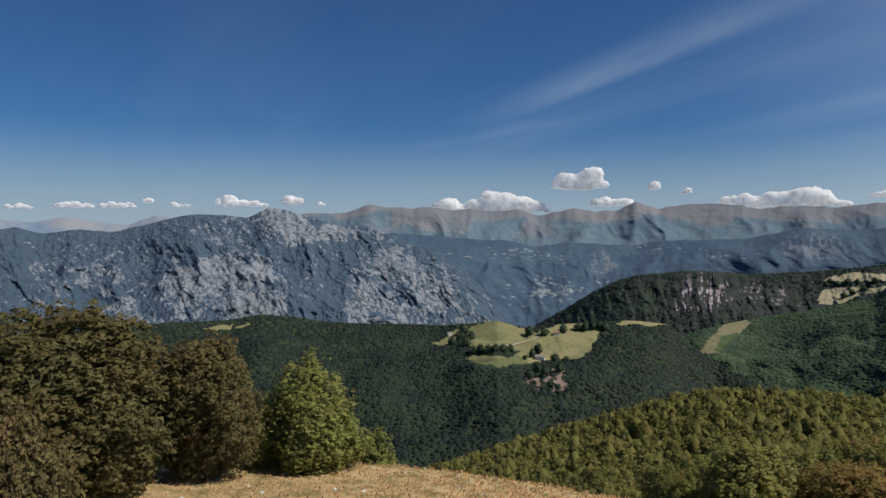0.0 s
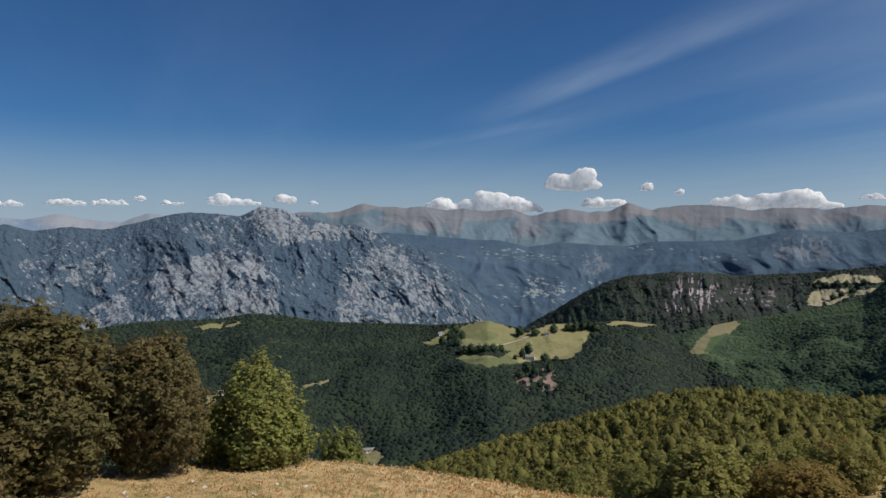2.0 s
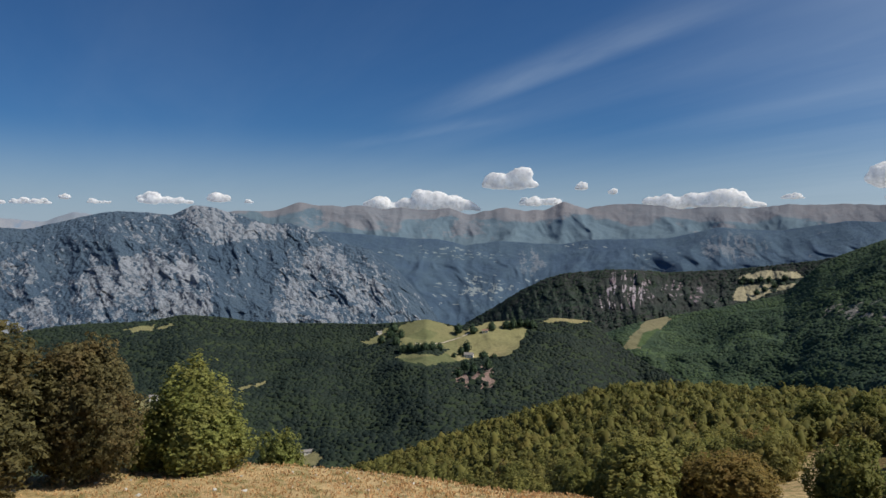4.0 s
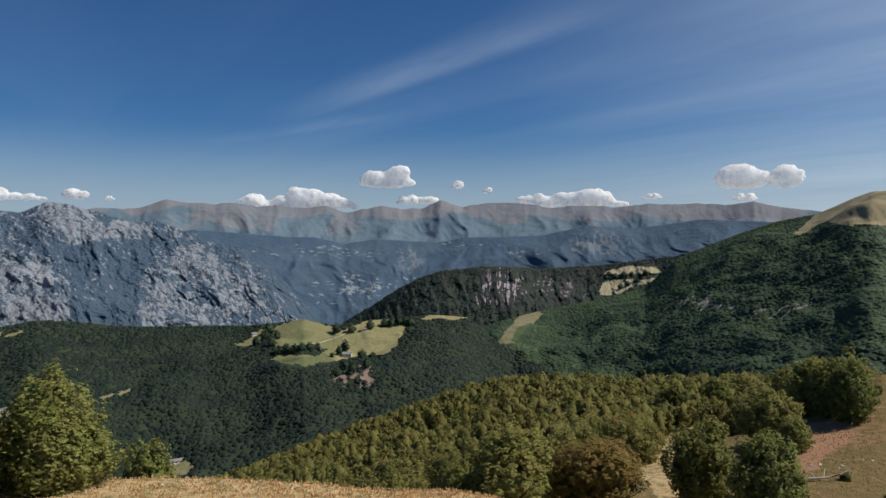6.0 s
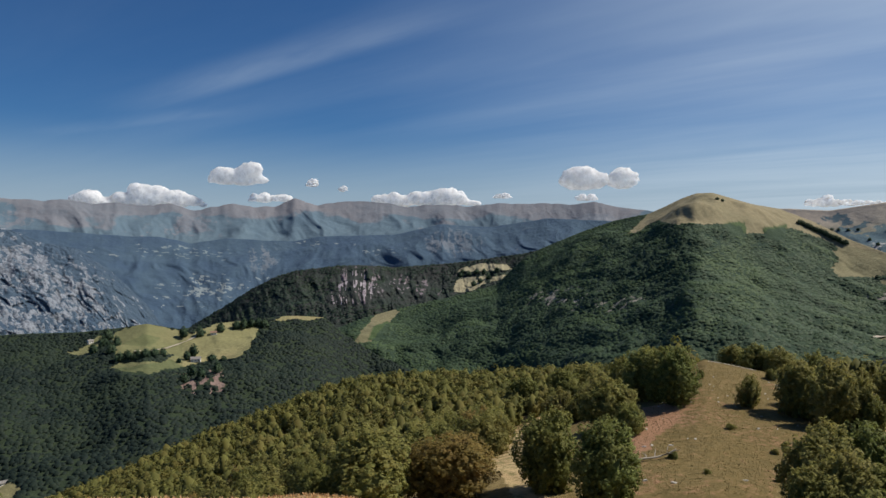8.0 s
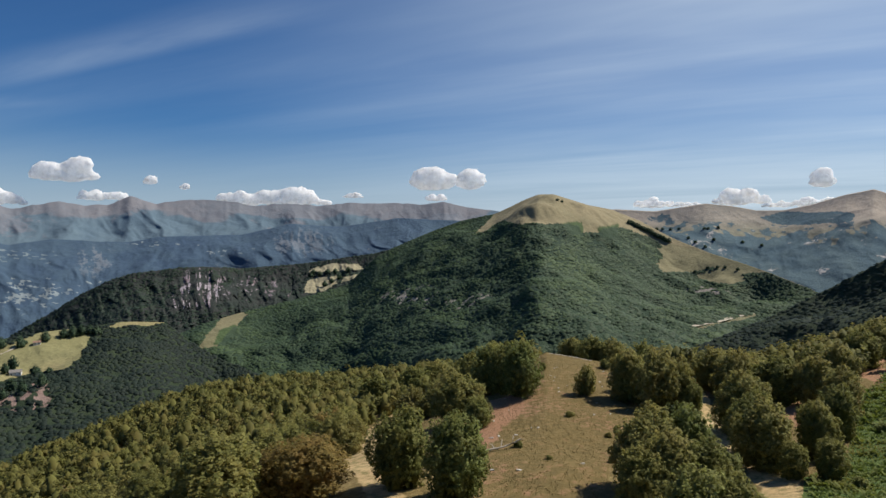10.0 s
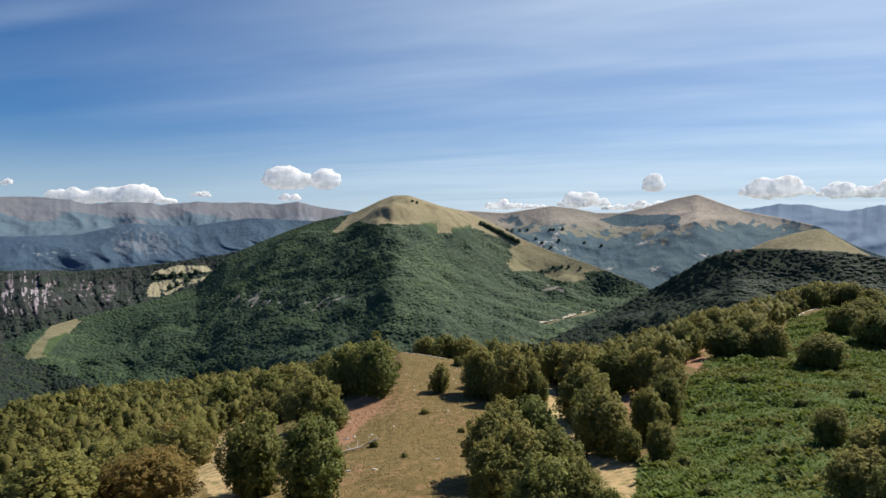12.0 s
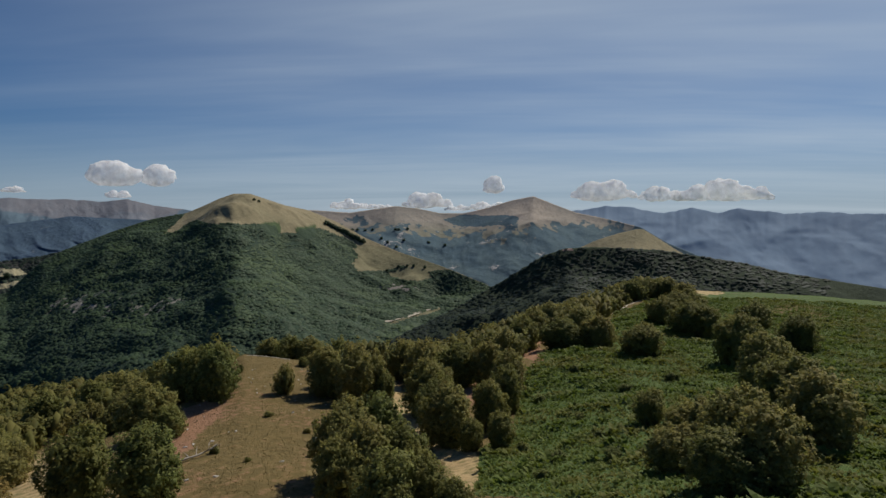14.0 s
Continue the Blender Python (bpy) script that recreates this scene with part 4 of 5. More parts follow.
def tube(points, radii, sides=6):
    """A tapered stem through points."""
    verts, faces = [], []
    for k, (p, r) in enumerate(zip(points, radii)):
        p = Vector(p)
        way = (Vector(points[min(k + 1, len(points) - 1)]) - Vector(points[max(k - 1, 0)])).normalized()
        side = way.orthogonal().normalized()
        other = way.cross(side)
        for s in range(sides):
            q = s / sides * 2 * math.pi
            verts.append(tuple(p + (side * math.cos(q) + other * math.sin(q)) * r))
    for k in range(len(points) - 1):
        for s in range(sides):
            a, b = k * sides + s, k * sides + (s + 1) % sides
            faces.append((a, b, b + sides, a + sides))
    return verts, faces


def bough(rng, x, y, low, top, wide, lean, rings, sides, flame, rough=1.0):
    """One leafy plume: an uneven upright body, widest below its middle. Returns points, faces and outward directions."""
    shift = rng.random(3) * 50
    slant = rng.normal(size=2) * 0.5 * rough
    v, n = [], []
    t = np.concatenate([[0.0], (np.arange(rings) + 0.6) / rings * 0.96, [1.0]])
    for k, tk in enumerate(t):
        rad = wide * (tk + 0.03) ** 0.52 * (1.0 - tk) ** flame * 1.55
        for j in range(sides):
            q = (j + 0.5 * (k % 2)) / sides * 6.2832
            w = 1 + 0.5 * rough * noise.noise(Vector((math.cos(q) * 1.6 + shift[0], math.sin(q) * 1.6 + shift[1], tk * 5 + shift[2])))
            w += 0.42 * rough * noise.noise(Vector((math.cos(q) * 4 + shift[0], math.sin(q) * 4, tk * 12 + shift[2])))
            v.append((x * (1 + lean * tk) + slant[0] * tk + math.cos(q) * rad * w, y * (1 + lean * tk) + slant[1] * tk + math.sin(q) * rad * w, low + (top - low) * tk))
            n.append((math.cos(q), math.sin(q), -0.5 + 1.6 * tk))
    f = []
    for k in range(len(t) - 1):
        for j in range(sides):
            c, d = k * sides + j, k * sides + (j + 1) % sides
            f += [(c, d, d + sides), (c, d + sides, c + sides)]
    return np.array(v), np.array(f), np.array(n)


def crown_arrays(rng, plumes, sprays, size, low=0.12, rings=9, sides=12, core=0.52, pointed=False, uneven=0.3, depth=0.6, tuft=0.32, per=12, upright=1.3):
    """Foliage for a tree 10 m high and 8 m wide: leafy plumes of uneven height, covered with tufts of small leaves.
    Returns points, faces and the soft outward directions by which the foliage is shaded."""
    verts, faces, soft, base, spots, ways, weight = [], [], [], 0, [], [], []
    mid = np.array((0, 0, 3.5))
    for k in range(plumes):
        q, out = k * 2.4 + rng.random() * 0.7, 2.3 * math.sqrt(k / plumes)
        tall = 10 * (1.0 - uneven * (k / plumes) * (0.6 + 0.8 * rng.random()))
        wide = (1.7 + 0.9 * rng.random()) * (1.0 if plumes > 2 else 1.4)
        if pointed:
            out, wide, tall = (0, 3.3, 10.0) if k == 0 else (1.75, 2.0 + 0.4 * rng.random(), 4.2 + 2.6 * rng.random())
        v, f, n = bough(rng, out * math.cos(q), out * math.sin(q), 10 * low, tall, wide, 0.08, rings, sides, 0.85 if pointed else 0.42 + 0.13 * rng.random(), 0.5 if pointed else 1.0)
        middle = np.stack([np.full(len(v), v[:, 0].mean()), np.full(len(v), v[:, 1].mean()), v[:, 2]], -1)
        inner = middle + (v - middle) * core
        inner[:, 2] = 10 * low + (inner[:, 2] - 10 * low) * 0.84
        verts.append(inner)
        faces.append(f + base)
        nn = n / np.linalg.norm(n, axis=1)[:, None] + (v - mid) / 5.5
        soft.append(nn)
        base += len(v)
        # tufts of leaves sit on the faces of the bough
        p = v[f]
        area = np.linalg.norm(np.cross(p[:, 1] - p[:, 0], p[:, 2] - p[:, 0]), axis=1)
        count = max(2, int(sprays / plumes / per))
        pick = rng.choice(len(f), count, p=area / area.sum())
        r1, r2 = rng.random((2, count, 1))
        r1 = np.sqrt(r1)
        at = p[pick, 0] * (1 - r1) + p[pick, 1] * r1 * (1 - r2) + p[pick, 2] * r1 * r2
        way = (n[f].mean(1)[pick])
        way = way / np.linalg.norm(way, axis=1)[:, None]
        spots.append(at + way * depth * (rng.random((count, 1)) * 2.0 - 1.3))
        ways.append(way)
    at, d = np.repeat(np.concatenate(spots), per, 0), np.repeat(np.concatenate(ways), per, 0)
    count = len(at)
    # each tuft is a drooping brush of leaves, lit from its own upper side
    girth = np.repeat(tuft * (0.55 + 0.9 * rng.random((count // per, 1))), per, 0)
    q = rng.normal(size=(count, 3)) + d * 0.55 + (0, 0, 0.25)
    q /= np.linalg.norm(q, axis=1)[:, None]
    at = at + q * girth * (1.0, 1.0, upright) * (0.5 + 0.5 * np.sqrt(rng.random((count, 1))))
    at[:, 2] -= (q[:, 0] ** 2 + q[:, 1] ** 2) * girth[:, 0] * 0.35
    face = q * 0.8 + d * 0.35 + rng.normal(size=(count, 3)) * 0.3 + (0, 0, 0.2)
    face /= np.linalg.norm(face, axis=1)[:, None]
    u = np.cross(face, rng.normal(size=(count, 3)))
    u /= np.linalg.norm(u, axis=1)[:, None]
    v = np.cross(face, u)
    s = size * (0.6 + 0.8 * rng.random((count, 1)))
    leaf = np.stack([at - u * s * 0.45, at + u * s * 0.45 - v * s * 0.2, at + v * s * 0.75 - face * s * 0.2], 1)
    verts.append(leaf.reshape(-1, 3))
    soft.append(np.repeat(face * 0.55 + q * 0.6 + d * 0.25 + (at - mid) / 14, 3, 0))
    faces.append(base + np.arange(count)[:, None] * 3 + (0, 1, 2))
    v = np.concatenate(verts)
    v[:, :2] *= 4.0 / np.percentile(np.hypot(v[:, 0], v[:, 1]), 96)
    v[:, 2] *= 10.0 / np.percentile(v[:, 2], 99.7)
    n = np.concatenate(soft)
    return v, np.concatenate(faces), n / np.linalg.norm(n, axis=1)[:, None]


def tree_model(seed, plumes, sprays, size, low, mat, limbs=4, pointed=False, uneven=0.3, rings=9, sides=12, tuft=0.32, per=12, upright=1.3):
    """The meshes of one tree, 10 m high and 8 m wide: trunk, limbs, crown."""
    rng = np.random.default_rng(seed)
    cv, cf, cn = crown_arrays(rng, plumes, sprays, size, low, pointed=pointed, uneven=uneven, rings=rings, sides=sides, tuft=tuft, per=per, upright=upright)
    crown = build_mesh("crown", cv, cf, mat, True, None, cn)
    bend = rng.normal(size=2) * 0.25
    tv, tf = tube([(0, 0, -0.6), (0.05, 0, 0.4), (bend[0] * 0.5, bend[1] * 0.5, 2.5), (bend[0], bend[1], 5.5), (bend[0], bend[1], 8)], [0.34, 0.25, 0.2, 0.12, 0.03], 7)
    trunk = build_mesh("trunk", tv, tf, BARK)
    arms = []
    for k in range(limbs):
        q = k * 2.4 + rng.random()
        z0, reach, rise = 1.0 + 0.9 * k, 2.3 + rng.random(), 1.3 + rng.random()
        lv, lf = tube([(0, 0, z0), (math.cos(q) * reach * 0.5, math.sin(q) * reach * 0.5, z0 + rise * 0.6), (math.cos(q) * reach, math.sin(q) * reach, z0 + rise)], [0.12, 0.08, 0.02], 5)
        arms.append(build_mesh("limb", lv, lf, BARK))
    return trunk, arms, crown


def plant(model, x, y, h, w, label, group, turn=0.0, category="tree", name="tree", z=None, sink=0.15):
    trunk, arms, crown = model
    if z is None:
        a, r = bearing_of(x, y)
        z = float(home_height(a, r))
    ob = new(name)
    ob.location, ob.rotation_euler, ob.scale = (x, y, z - sink), (0, 0, turn), (w / 8, w / 8, h / 10)
    stem = part("trunk", trunk, ob, "grey beech bark")
    for m in arms:
        part("limb", m, stem)
    part("crown", crown, ob)
    return tagged(ob, label, category, group)


OLIVE = [tree_model(k, 4 + k, 20000, 0.3, 0.03, LEAF_OLIVE) for k in (1, 2, 3)]
YOUNG = tree_model(5, 7, 30000, 0.23, 0.1, LEAF_BROWN, tuft=0.34)
GRAND = [tree_model(14, 13, 95000, 0.19, 0.05, LEAF_BROWN, 6, uneven=0.32, tuft=0.3, upright=0.6), tree_model(15, 9, 80000, 0.19, 0.09, LEAF_BROWN, 6, uneven=0.32, tuft=0.34, upright=0.6)]
GREEN = [tree_model(k, 8, 60000 if k == 6 else 20000, 0.215 if k == 6 else 0.3, 0.02, LEAF_GREEN, pointed=k == 6, tuft=0.34) for k in (6, 7)]
BUSHY = [tree_model(k, 5, 10000, 0.34, 0.0, LEAF_OLIVE, 2) for k in (8, 9)]
FERNY = tree_model(10, 4, 3500, 0.5, 0.0, LEAF_GREEN, 2)
rng = random.Random(5)

# on the grass knoll: two broad dark beeches, a fresh green one, bushes
plant(GRAND[0], -25.1, 41.6, 11.7, 13.0, "broad dark beech with drooping boughs beside dry turf", "beeches on the knoll", 0.4)
plant(OLIVE[0], -35.5, 46.0, 11.5, 11.0, "broad olive beech at the knoll's edge", "beeches on the knoll", 2.2)
plant(GRAND[1], -18.1, 46.7, 9.6, 7.6, "rounded dark beech turning brown, its trunk showing", "beeches on the knoll", 1.4)
plant(GREEN[0], -11.7, 50.4, 7.5, 8.8, "conical fresh green beech on the knoll's rim", "beeches on the knoll", 0.0)
plant(GREEN[1], -11.3, 98.5, 14.2, 8.4, "slim green beech below the knoll's rim", "beeches on the knoll", 0.7)
plant(YOUNG, -17.6, 23.6, 8.8, 4.6, "rusty young beech close to the open turf", "beeches on the knoll", 3.0)

CLEARING_TREES = (
    (35.4, 88, 9.9, 7.6, 1), (40.0, 81, 9.5, 7.0, 2), (40.0, 128, 8.4, 8.6, 1), (41.6, 118, 5.1, 4.6, 2), (43.0, 151, 10.4, 9.2, 2), (45.0, 139, 10.6, 7.6, 2), (43.9, 146, 10.0, 7.5, 0),
    (36.3, 205, 10.4, 10.0, 0), (38.2, 214, 9.5, 9.0, 1), (33.3, 210, 10.6, 10.0, 0), (37.1, 176, 4.0, 5.0, 3), (30.3, 172, 8.4, 9.5, 3), (28.4, 168, 8.0, 8.5, 0), (41.2, 168, 9.0, 8.5, 3),
    (49.0, 190, 7.5, 7.5, 0), (50.6, 188, 8.0, 8.0, 3), (52.2, 186, 8.0, 7.5, 0))
GROVE_TREES = (
    (53.6, 137, 9.7, 7.7, 1), (55.5, 132, 11.4, 8.0, 0), (57.3, 134, 10.3, 6.6, 0), (58.0, 131, 7.0, 3.8, 1), (54.6, 146, 10.0, 7.4, 3),
    (61.6, 125, 10.3, 7.8, 1), (63.3, 106, 9.7, 7.6, 0), (62.5, 114, 9.6, 6.8, 1), (64.1, 151, 9.8, 9.0, 0), (61.4, 153, 10.4, 9.4, 3), (65.2, 101, 4.8, 3.4, 1), (59.6, 160, 9.4, 8.4, 0),
    (66.8, 112, 8.1, 5.2, 1), (67.6, 101, 5.3, 4.0, 1), (68.2, 124, 8.3, 6.0, 0), (66.6, 147, 9.0, 7.0, 1), (68.3, 138, 9.0, 6.4, 0), (67.8, 160, 9.4, 7.0, 0),
    (55.1, 88, 10.3, 7.9, 1), (57.6, 90, 10.5, 6.6, 2), (54.4, 77, 7.5, 5.4, 1), (59.5, 82, 8.0, 6.6, 0), (61.8, 68, 6.4, 5.4, 0), (64.0, 62, 4.6, 4.0, 3), (58.6, 66, 7.4, 6.4, 2), (56.6, 80, 9.0, 6.6, 1), (61.0, 76, 6.2, 5.2, 3))
BRACKEN_TREES = (
    (72.3, 182, 7.9, 10.0, 0), (73.8, 191, 9.3, 8.6, 1), (75.3, 182, 8.2, 8.2, 1), (78.6, 171, 7.3, 9.0, 1), (80.1, 224, 8.2, 9.0, 0), (82.0, 205, 9.4, 10.5, 1), (83.3, 203, 8.0, 8.0, 1),
    (85.7, 163, 10.8, 9.9, 1), (87.4, 124, 10.6, 8.4, 1), (79.5, 102, 5.0, 4.4, 1), (83.3, 82, 6.4, 6.9, 1), (86.2, 76, 8.0, 7.0, 1), (81.9, 73, 4.8, 5.8, 0), (85.3, 63, 5.4, 6.4, 1), (88.2, 65, 7.1, 6.0, 1), (86.6, 222, 7.7, 9.3, 0))
CREST_TREES = (
    (76.3, 276, 8.4, 9.0, 0), (77.6, 284, 8.4, 9.5, 3), (78.9, 292, 8.4, 10.0, 0), (80.2, 290, 8.2, 10, 3), (81.4, 280, 7.6, 9.5, 0), (81.0, 252, 7.4, 9.0, 1), (82.2, 246, 7.4, 9.0, 0), (75.0, 262, 8.0, 8.5, 0), (74.2, 240, 8.0, 8.0, 3), (73.0, 230, 8.4, 8.0, 0),
    (71.4, 214, 8.6, 8.4, 3), (72.6, 212, 8.4, 8.0, 0), (70.2, 200, 8.6, 8.4, 0), (69.4, 184, 8.8, 8.0, 0), (89.5, 105, 9, 9, 1), (91, 88, 9, 9, 0), (89.6, 190, 9, 9, 1))
SLOPE_TREES = ((20.8, 85, 9.4, 12.0, 3), (27.6, 88, 7.9, 10.6, 4), (17.4, 92, 7.4, 6.6, 1), (25.0, 101, 8.6, 8, 0))
RUST = tree_model(17, 7, 34000, 0.24, 0.05, LEAF_RUST)
KINDS = (OLIVE[0], OLIVE[1], GREEN[1], OLIVE[2], RUST)
NAMED = ("olive beech turning brown", "olive beech with dark shaded flank", "fresh green beech with lit top", "broad olive beech with feathery outline", "rust-tinged beech")
for rows, where, group in ((CLEARING_TREES, "beside a grazed clearing", "beeches round the clearing"), (GROVE_TREES, "in a strip of grove", "beeches of the grove"), (BRACKEN_TREES, "standing in green bracken", "beeches in the bracken"),
                           (CREST_TREES, "on the hill's crest", "beeches on the crest"), (SLOPE_TREES, "on the slope below the knoll", "beeches on the near slope")):
    for az, r, h, w, k in rows:
        p = spread(az, r, 0.0)
        plant(KINDS[k], float(p[0]), float(p[1]), h, w * 1.08, NAMED[k] + " " + where, group, rng.random() * 6.28)
for az, r, h, w in ((50.3, 139, 5.8, 5.0), (51.6, 164, 2.2, 2.8), (46.8, 157, 1.8, 1.9), (44.8, 103, 1.2, 1.6), (48.9, 121, 1.0, 2.0), (52.0, 112, 0.9, 1.3), (52.3, 99, 1.0, 1.4), (47.3, 97, 0.8, 1.1)):
    p = spread(az, r, 0.0)
    plant(BUSHY[1], float(p[0]), float(p[1]), h, w, "lone small bush on grazed turf", "bushes in the clearing", rng.random() * 6, "bush", "bush")

for az, r, h, w in ((69.5, 96, 1.5, 2.2), (72.4, 88, 1.4, 2.4), (74.0, 112, 1.3, 2.0), (76.8, 84, 1.6, 2.6), (70.8, 128, 1.6, 2.4), (77.4, 132, 1.5, 2.6), (73.5, 150, 1.7, 3.0), (83.0, 120, 1.6, 2.8), (75.6, 98, 1.0, 1.8), (71.2, 78, 1.2, 1.9), (80.9, 140, 1.7, 3.0), (68.4, 86, 1.2, 2.0)):
    p = spread(az, r, 0.0)
    plant(FERNY, float(p[0]), float(p[1]), h, w, "dark green low bush growing in bracken", "bushes in the bracken", rng.random() * 6, "bush", "bush")

# the wooded slope below the crest: the nearest trees one by one, the rest as a stand
SLIM = [tree_model(30 + k, 3, 4200, 0.42, 0.04, (LEAF_STAND, LEAF_RUST, LEAF_OLIVE, LEAF_STAND)[k], 0, uneven=0.5, rings=5, sides=8, tuft=0.8, per=24) for k in range(4)]


def slope_wood():
    pick = np.random.default_rng(77)
    g = np.arange(-60, 330, 5.4)
    X, Y = np.meshgrid(g, np.arange(40, 345, 5.4))
    X, Y = X + pick.uniform(-2.4, 2.4, X.shape), Y + pick.uniform(-2.4, 2.4, X.shape)
    A, R = bearing_of(X, Y)
    Z = home_height(A, R)
    E = sight(A, R, Z)
    crest = np.interp(A, (-8, 0, 10, 20, 33, 40, 46, 52, 60, 70, 76, 82), (300, 310, 335, 345, 330, 300, 250, 245, 250, 260, 310, 325))
    start = np.interp(A, (-8, -2, 10, 16, 24, 34, 40, 46), (125, 125, 125, 118, 112, 130, 145, 168))
    ok = (A > -8) & (A < 82) & (R < crest) & (R > np.where(A < 46, start, np.interp(A, (46, 53, 58, 64, 69, 71, 76, 78, 82), (192, 188, 170, 166, 168, 195, 240, 290, 300))))
    near_track = np.zeros(A.shape, bool)
    for lift in (0, 0.7, 1.4, 2.1, 2.8, 3.5):
        near_track |= inside(A, E + lift, TRACK)
    ok &= ~near_track & ~inside(A, E, CLEARING) & ~inside(A - 0.6, E - 0.3, CLEARING)
    ok &= ~inside(A, E, BRACKEN)
    return X[ok], Y[ok], Z[ok], R[ok], pick


def stand_of_trees():
    x, y, z, r, pick = slope_wood()
    order = np.argsort(r)
    for k in order[:190]:
        kind = pick.choice(4, p=(0.45, 0.08, 0.35, 0.12))
        h = 5.4 + 3.2 * pick.random()
        plant(SLIM[kind], float(x[k]), float(y[k]), h, h * (0.85 + 0.3 * pick.random()), "slender beech in a dense hillside wood", "beeches of the hillside wood", pick.random() * 6.28, z=float(z[k]))
    models = [crown_arrays(np.random.default_rng(60 + k), 2, 220, 0.95, 0.02, 3, 6, uneven=0.4, tuft=0.95, per=14) for k in range(5)]
    verts, faces, soft, base = [], [], [], 0
    for k in order[190:]:
        cv, cf, cn = models[pick.integers(5)]
        h, q = 5.4 + 2.8 * pick.random(), pick.random() * 6.28
        w = h * (0.85 + 0.35 * pick.random()) / 8
        c, s = math.cos(q), math.sin(q)
        verts.append(np.stack([(cv[:, 0] * c - cv[:, 1] * s) * w + x[k], (cv[:, 0] * s + cv[:, 1] * c) * w + y[k], cv[:, 2] * h / 10 + z[k] - 0.2], -1))
        faces.append(cf + base)
        soft.append(np.stack([cn[:, 0] * c - cn[:, 1] * s, cn[:, 0] * s + cn[:, 1] * c, cn[:, 2]], -1))
        base += len(cv)
    me = build_mesh("hillside_wood", np.concatenate(verts), np.concatenate(faces), LEAF_STAND, True, None, np.concatenate(soft))
    tagged(new("hillside_wood", me), "olive and brown beech wood on a hillside", "forest", kind="stuff")


stand_of_trees()


def tufts(name, label, category, x, y, size, blades, mat, seed, lean=0.5, rise=1.0, lift=0.0):
    """Growth on the ground: tufts of narrow folded blades."""
    g = np.random.default_rng(seed)
    n = len(x)
    a, r = bearing_of(x, y)
    z = home_height(a, r)
    base = np.repeat(np.stack([x, y, z - 0.02 + lift], -1), blades, 0)
    m = n * blades
    s = np.repeat(size * (0.6 + 0.8 * g.random(n)) * np.ones(n), blades)[:, None] * (0.7 + 0.6 * g.random((m, 1)))
    q = g.random(m) * 6.283
    out = np.stack([np.cos(q), np.sin(q), np.zeros(m)], -1)
    side = np.stack([-np.sin(q), np.cos(q), np.zeros(m)], -1)
    up = np.array([0, 0, 1.0])
    root = base + out * s * 0.12
    tip = root + out * s * lean * (0.5 + g.random((m, 1))) + up * s * rise * (0.75 + 0.4 * g.random((m, 1)))
    mid = (root + tip) / 2 + up * s * 0.14
    wide = s * (0.16 if lean < 0.8 else 0.3)
    v = np.stack([root - side * wide * 0.4, root + side * wide * 0.4, mid + side * wide, tip, mid - side * wide], 1).reshape(-1, 3)
    k = np.arange(m)[:, None] * 5
    f = np.concatenate([k + (0, 1, 2), k + (0, 2, 4), k + (4, 2, 3)], 1).reshape(-1, 3)
    tagged(new(name, build_mesh(name, v, f, mat, False)), label, category, kind="stuff")


def sow(seed, n, a0, a1, r0, r1, keep=None):
    g = np.random.default_rng(seed)
    a, r = g.uniform(a0, a1, n), np.sqrt(g.uniform(r0 ** 2, r1 ** 2, n))
    if keep is not None:
        e = sight(a, r, home_height(a, r))
        m = keep(a, e, r)
        a, r = a[m], r[m]
    p = spread(a, r, np.zeros(len(a)))
    return p[:, 0], p[:, 1]


tufts("dry_grass", "straw-coloured dry grass on the knoll", "grass", *sow(1, 11000, -36, 30, 34, 66), 0.2, 4, STRAW, 1)
tufts("clearing_grass", "short dry grass in the clearing", "grass", *sow(2, 14000, 40, 57, 78, 185, lambda a, e, r: inside(a, e, CLEARING)), 0.13, 3, BROWN_GRASS, 2)
fx, fy = sow(3, 84000, 64, 99, 55, 300, lambda a, e, r: inside(a, e, BRACKEN))
mound = fbm(fx, fy, 3.2, 3, 41)
thick = mound > -0.8
fx, fy, mound = fx[thick], fy[thick], mound[thick]
tufts("bracken", "green bracken in lumpy mounds with yellowing fronds", "fern", fx, fy, 0.34 + 0.38 * np.clip(mound + 0.2, 0, 1), 3, FERN, 3, 0.95, 0.8, 0.55 * np.clip(mound, 0, 1))

# ---- clouds ----
k = Nodes("cumulus")
k.done((0.97, 0.97, 0.97), 1.0)
k.bsdf.inputs["Specular IOR Level"].default_value = 0.0
k.bsdf.inputs["Subsurface Weight"].default_value = 1.0
k.bsdf.inputs["Subsurface Radius"].default_value = (1.0, 1.0, 1.0)
k.bsdf.inputs["Subsurface Scale"].default_value = 60.0
thin = k.n.new("ShaderNodeBsdfTranslucent")
thin.inputs[0].default_value = (0.97, 0.97, 0.97, 1)
clear = k.n.new("ShaderNodeBsdfTransparent")
m1, m2 = k.n.new("ShaderNodeMixShader"), k.n.new("ShaderNodeMixShader")
m1.inputs[0].default_value = 0.45
k.l.new(k.bsdf.outputs[0], m1.inputs[1]), k.l.new(thin.outputs[0], m1.inputs[2])
k.put(m2.inputs[0], k.span(k.noise(0.02, 5, 0.7), 0.35, 0.75, 0.0, 0.5))
k.l.new(m1.outputs[0], m2.inputs[1]), k.l.new(clear.outputs[0], m2.inputs[2])
k.l.new(m2.outputs[0], k.out.inputs[0])
CLOUD = k.mat


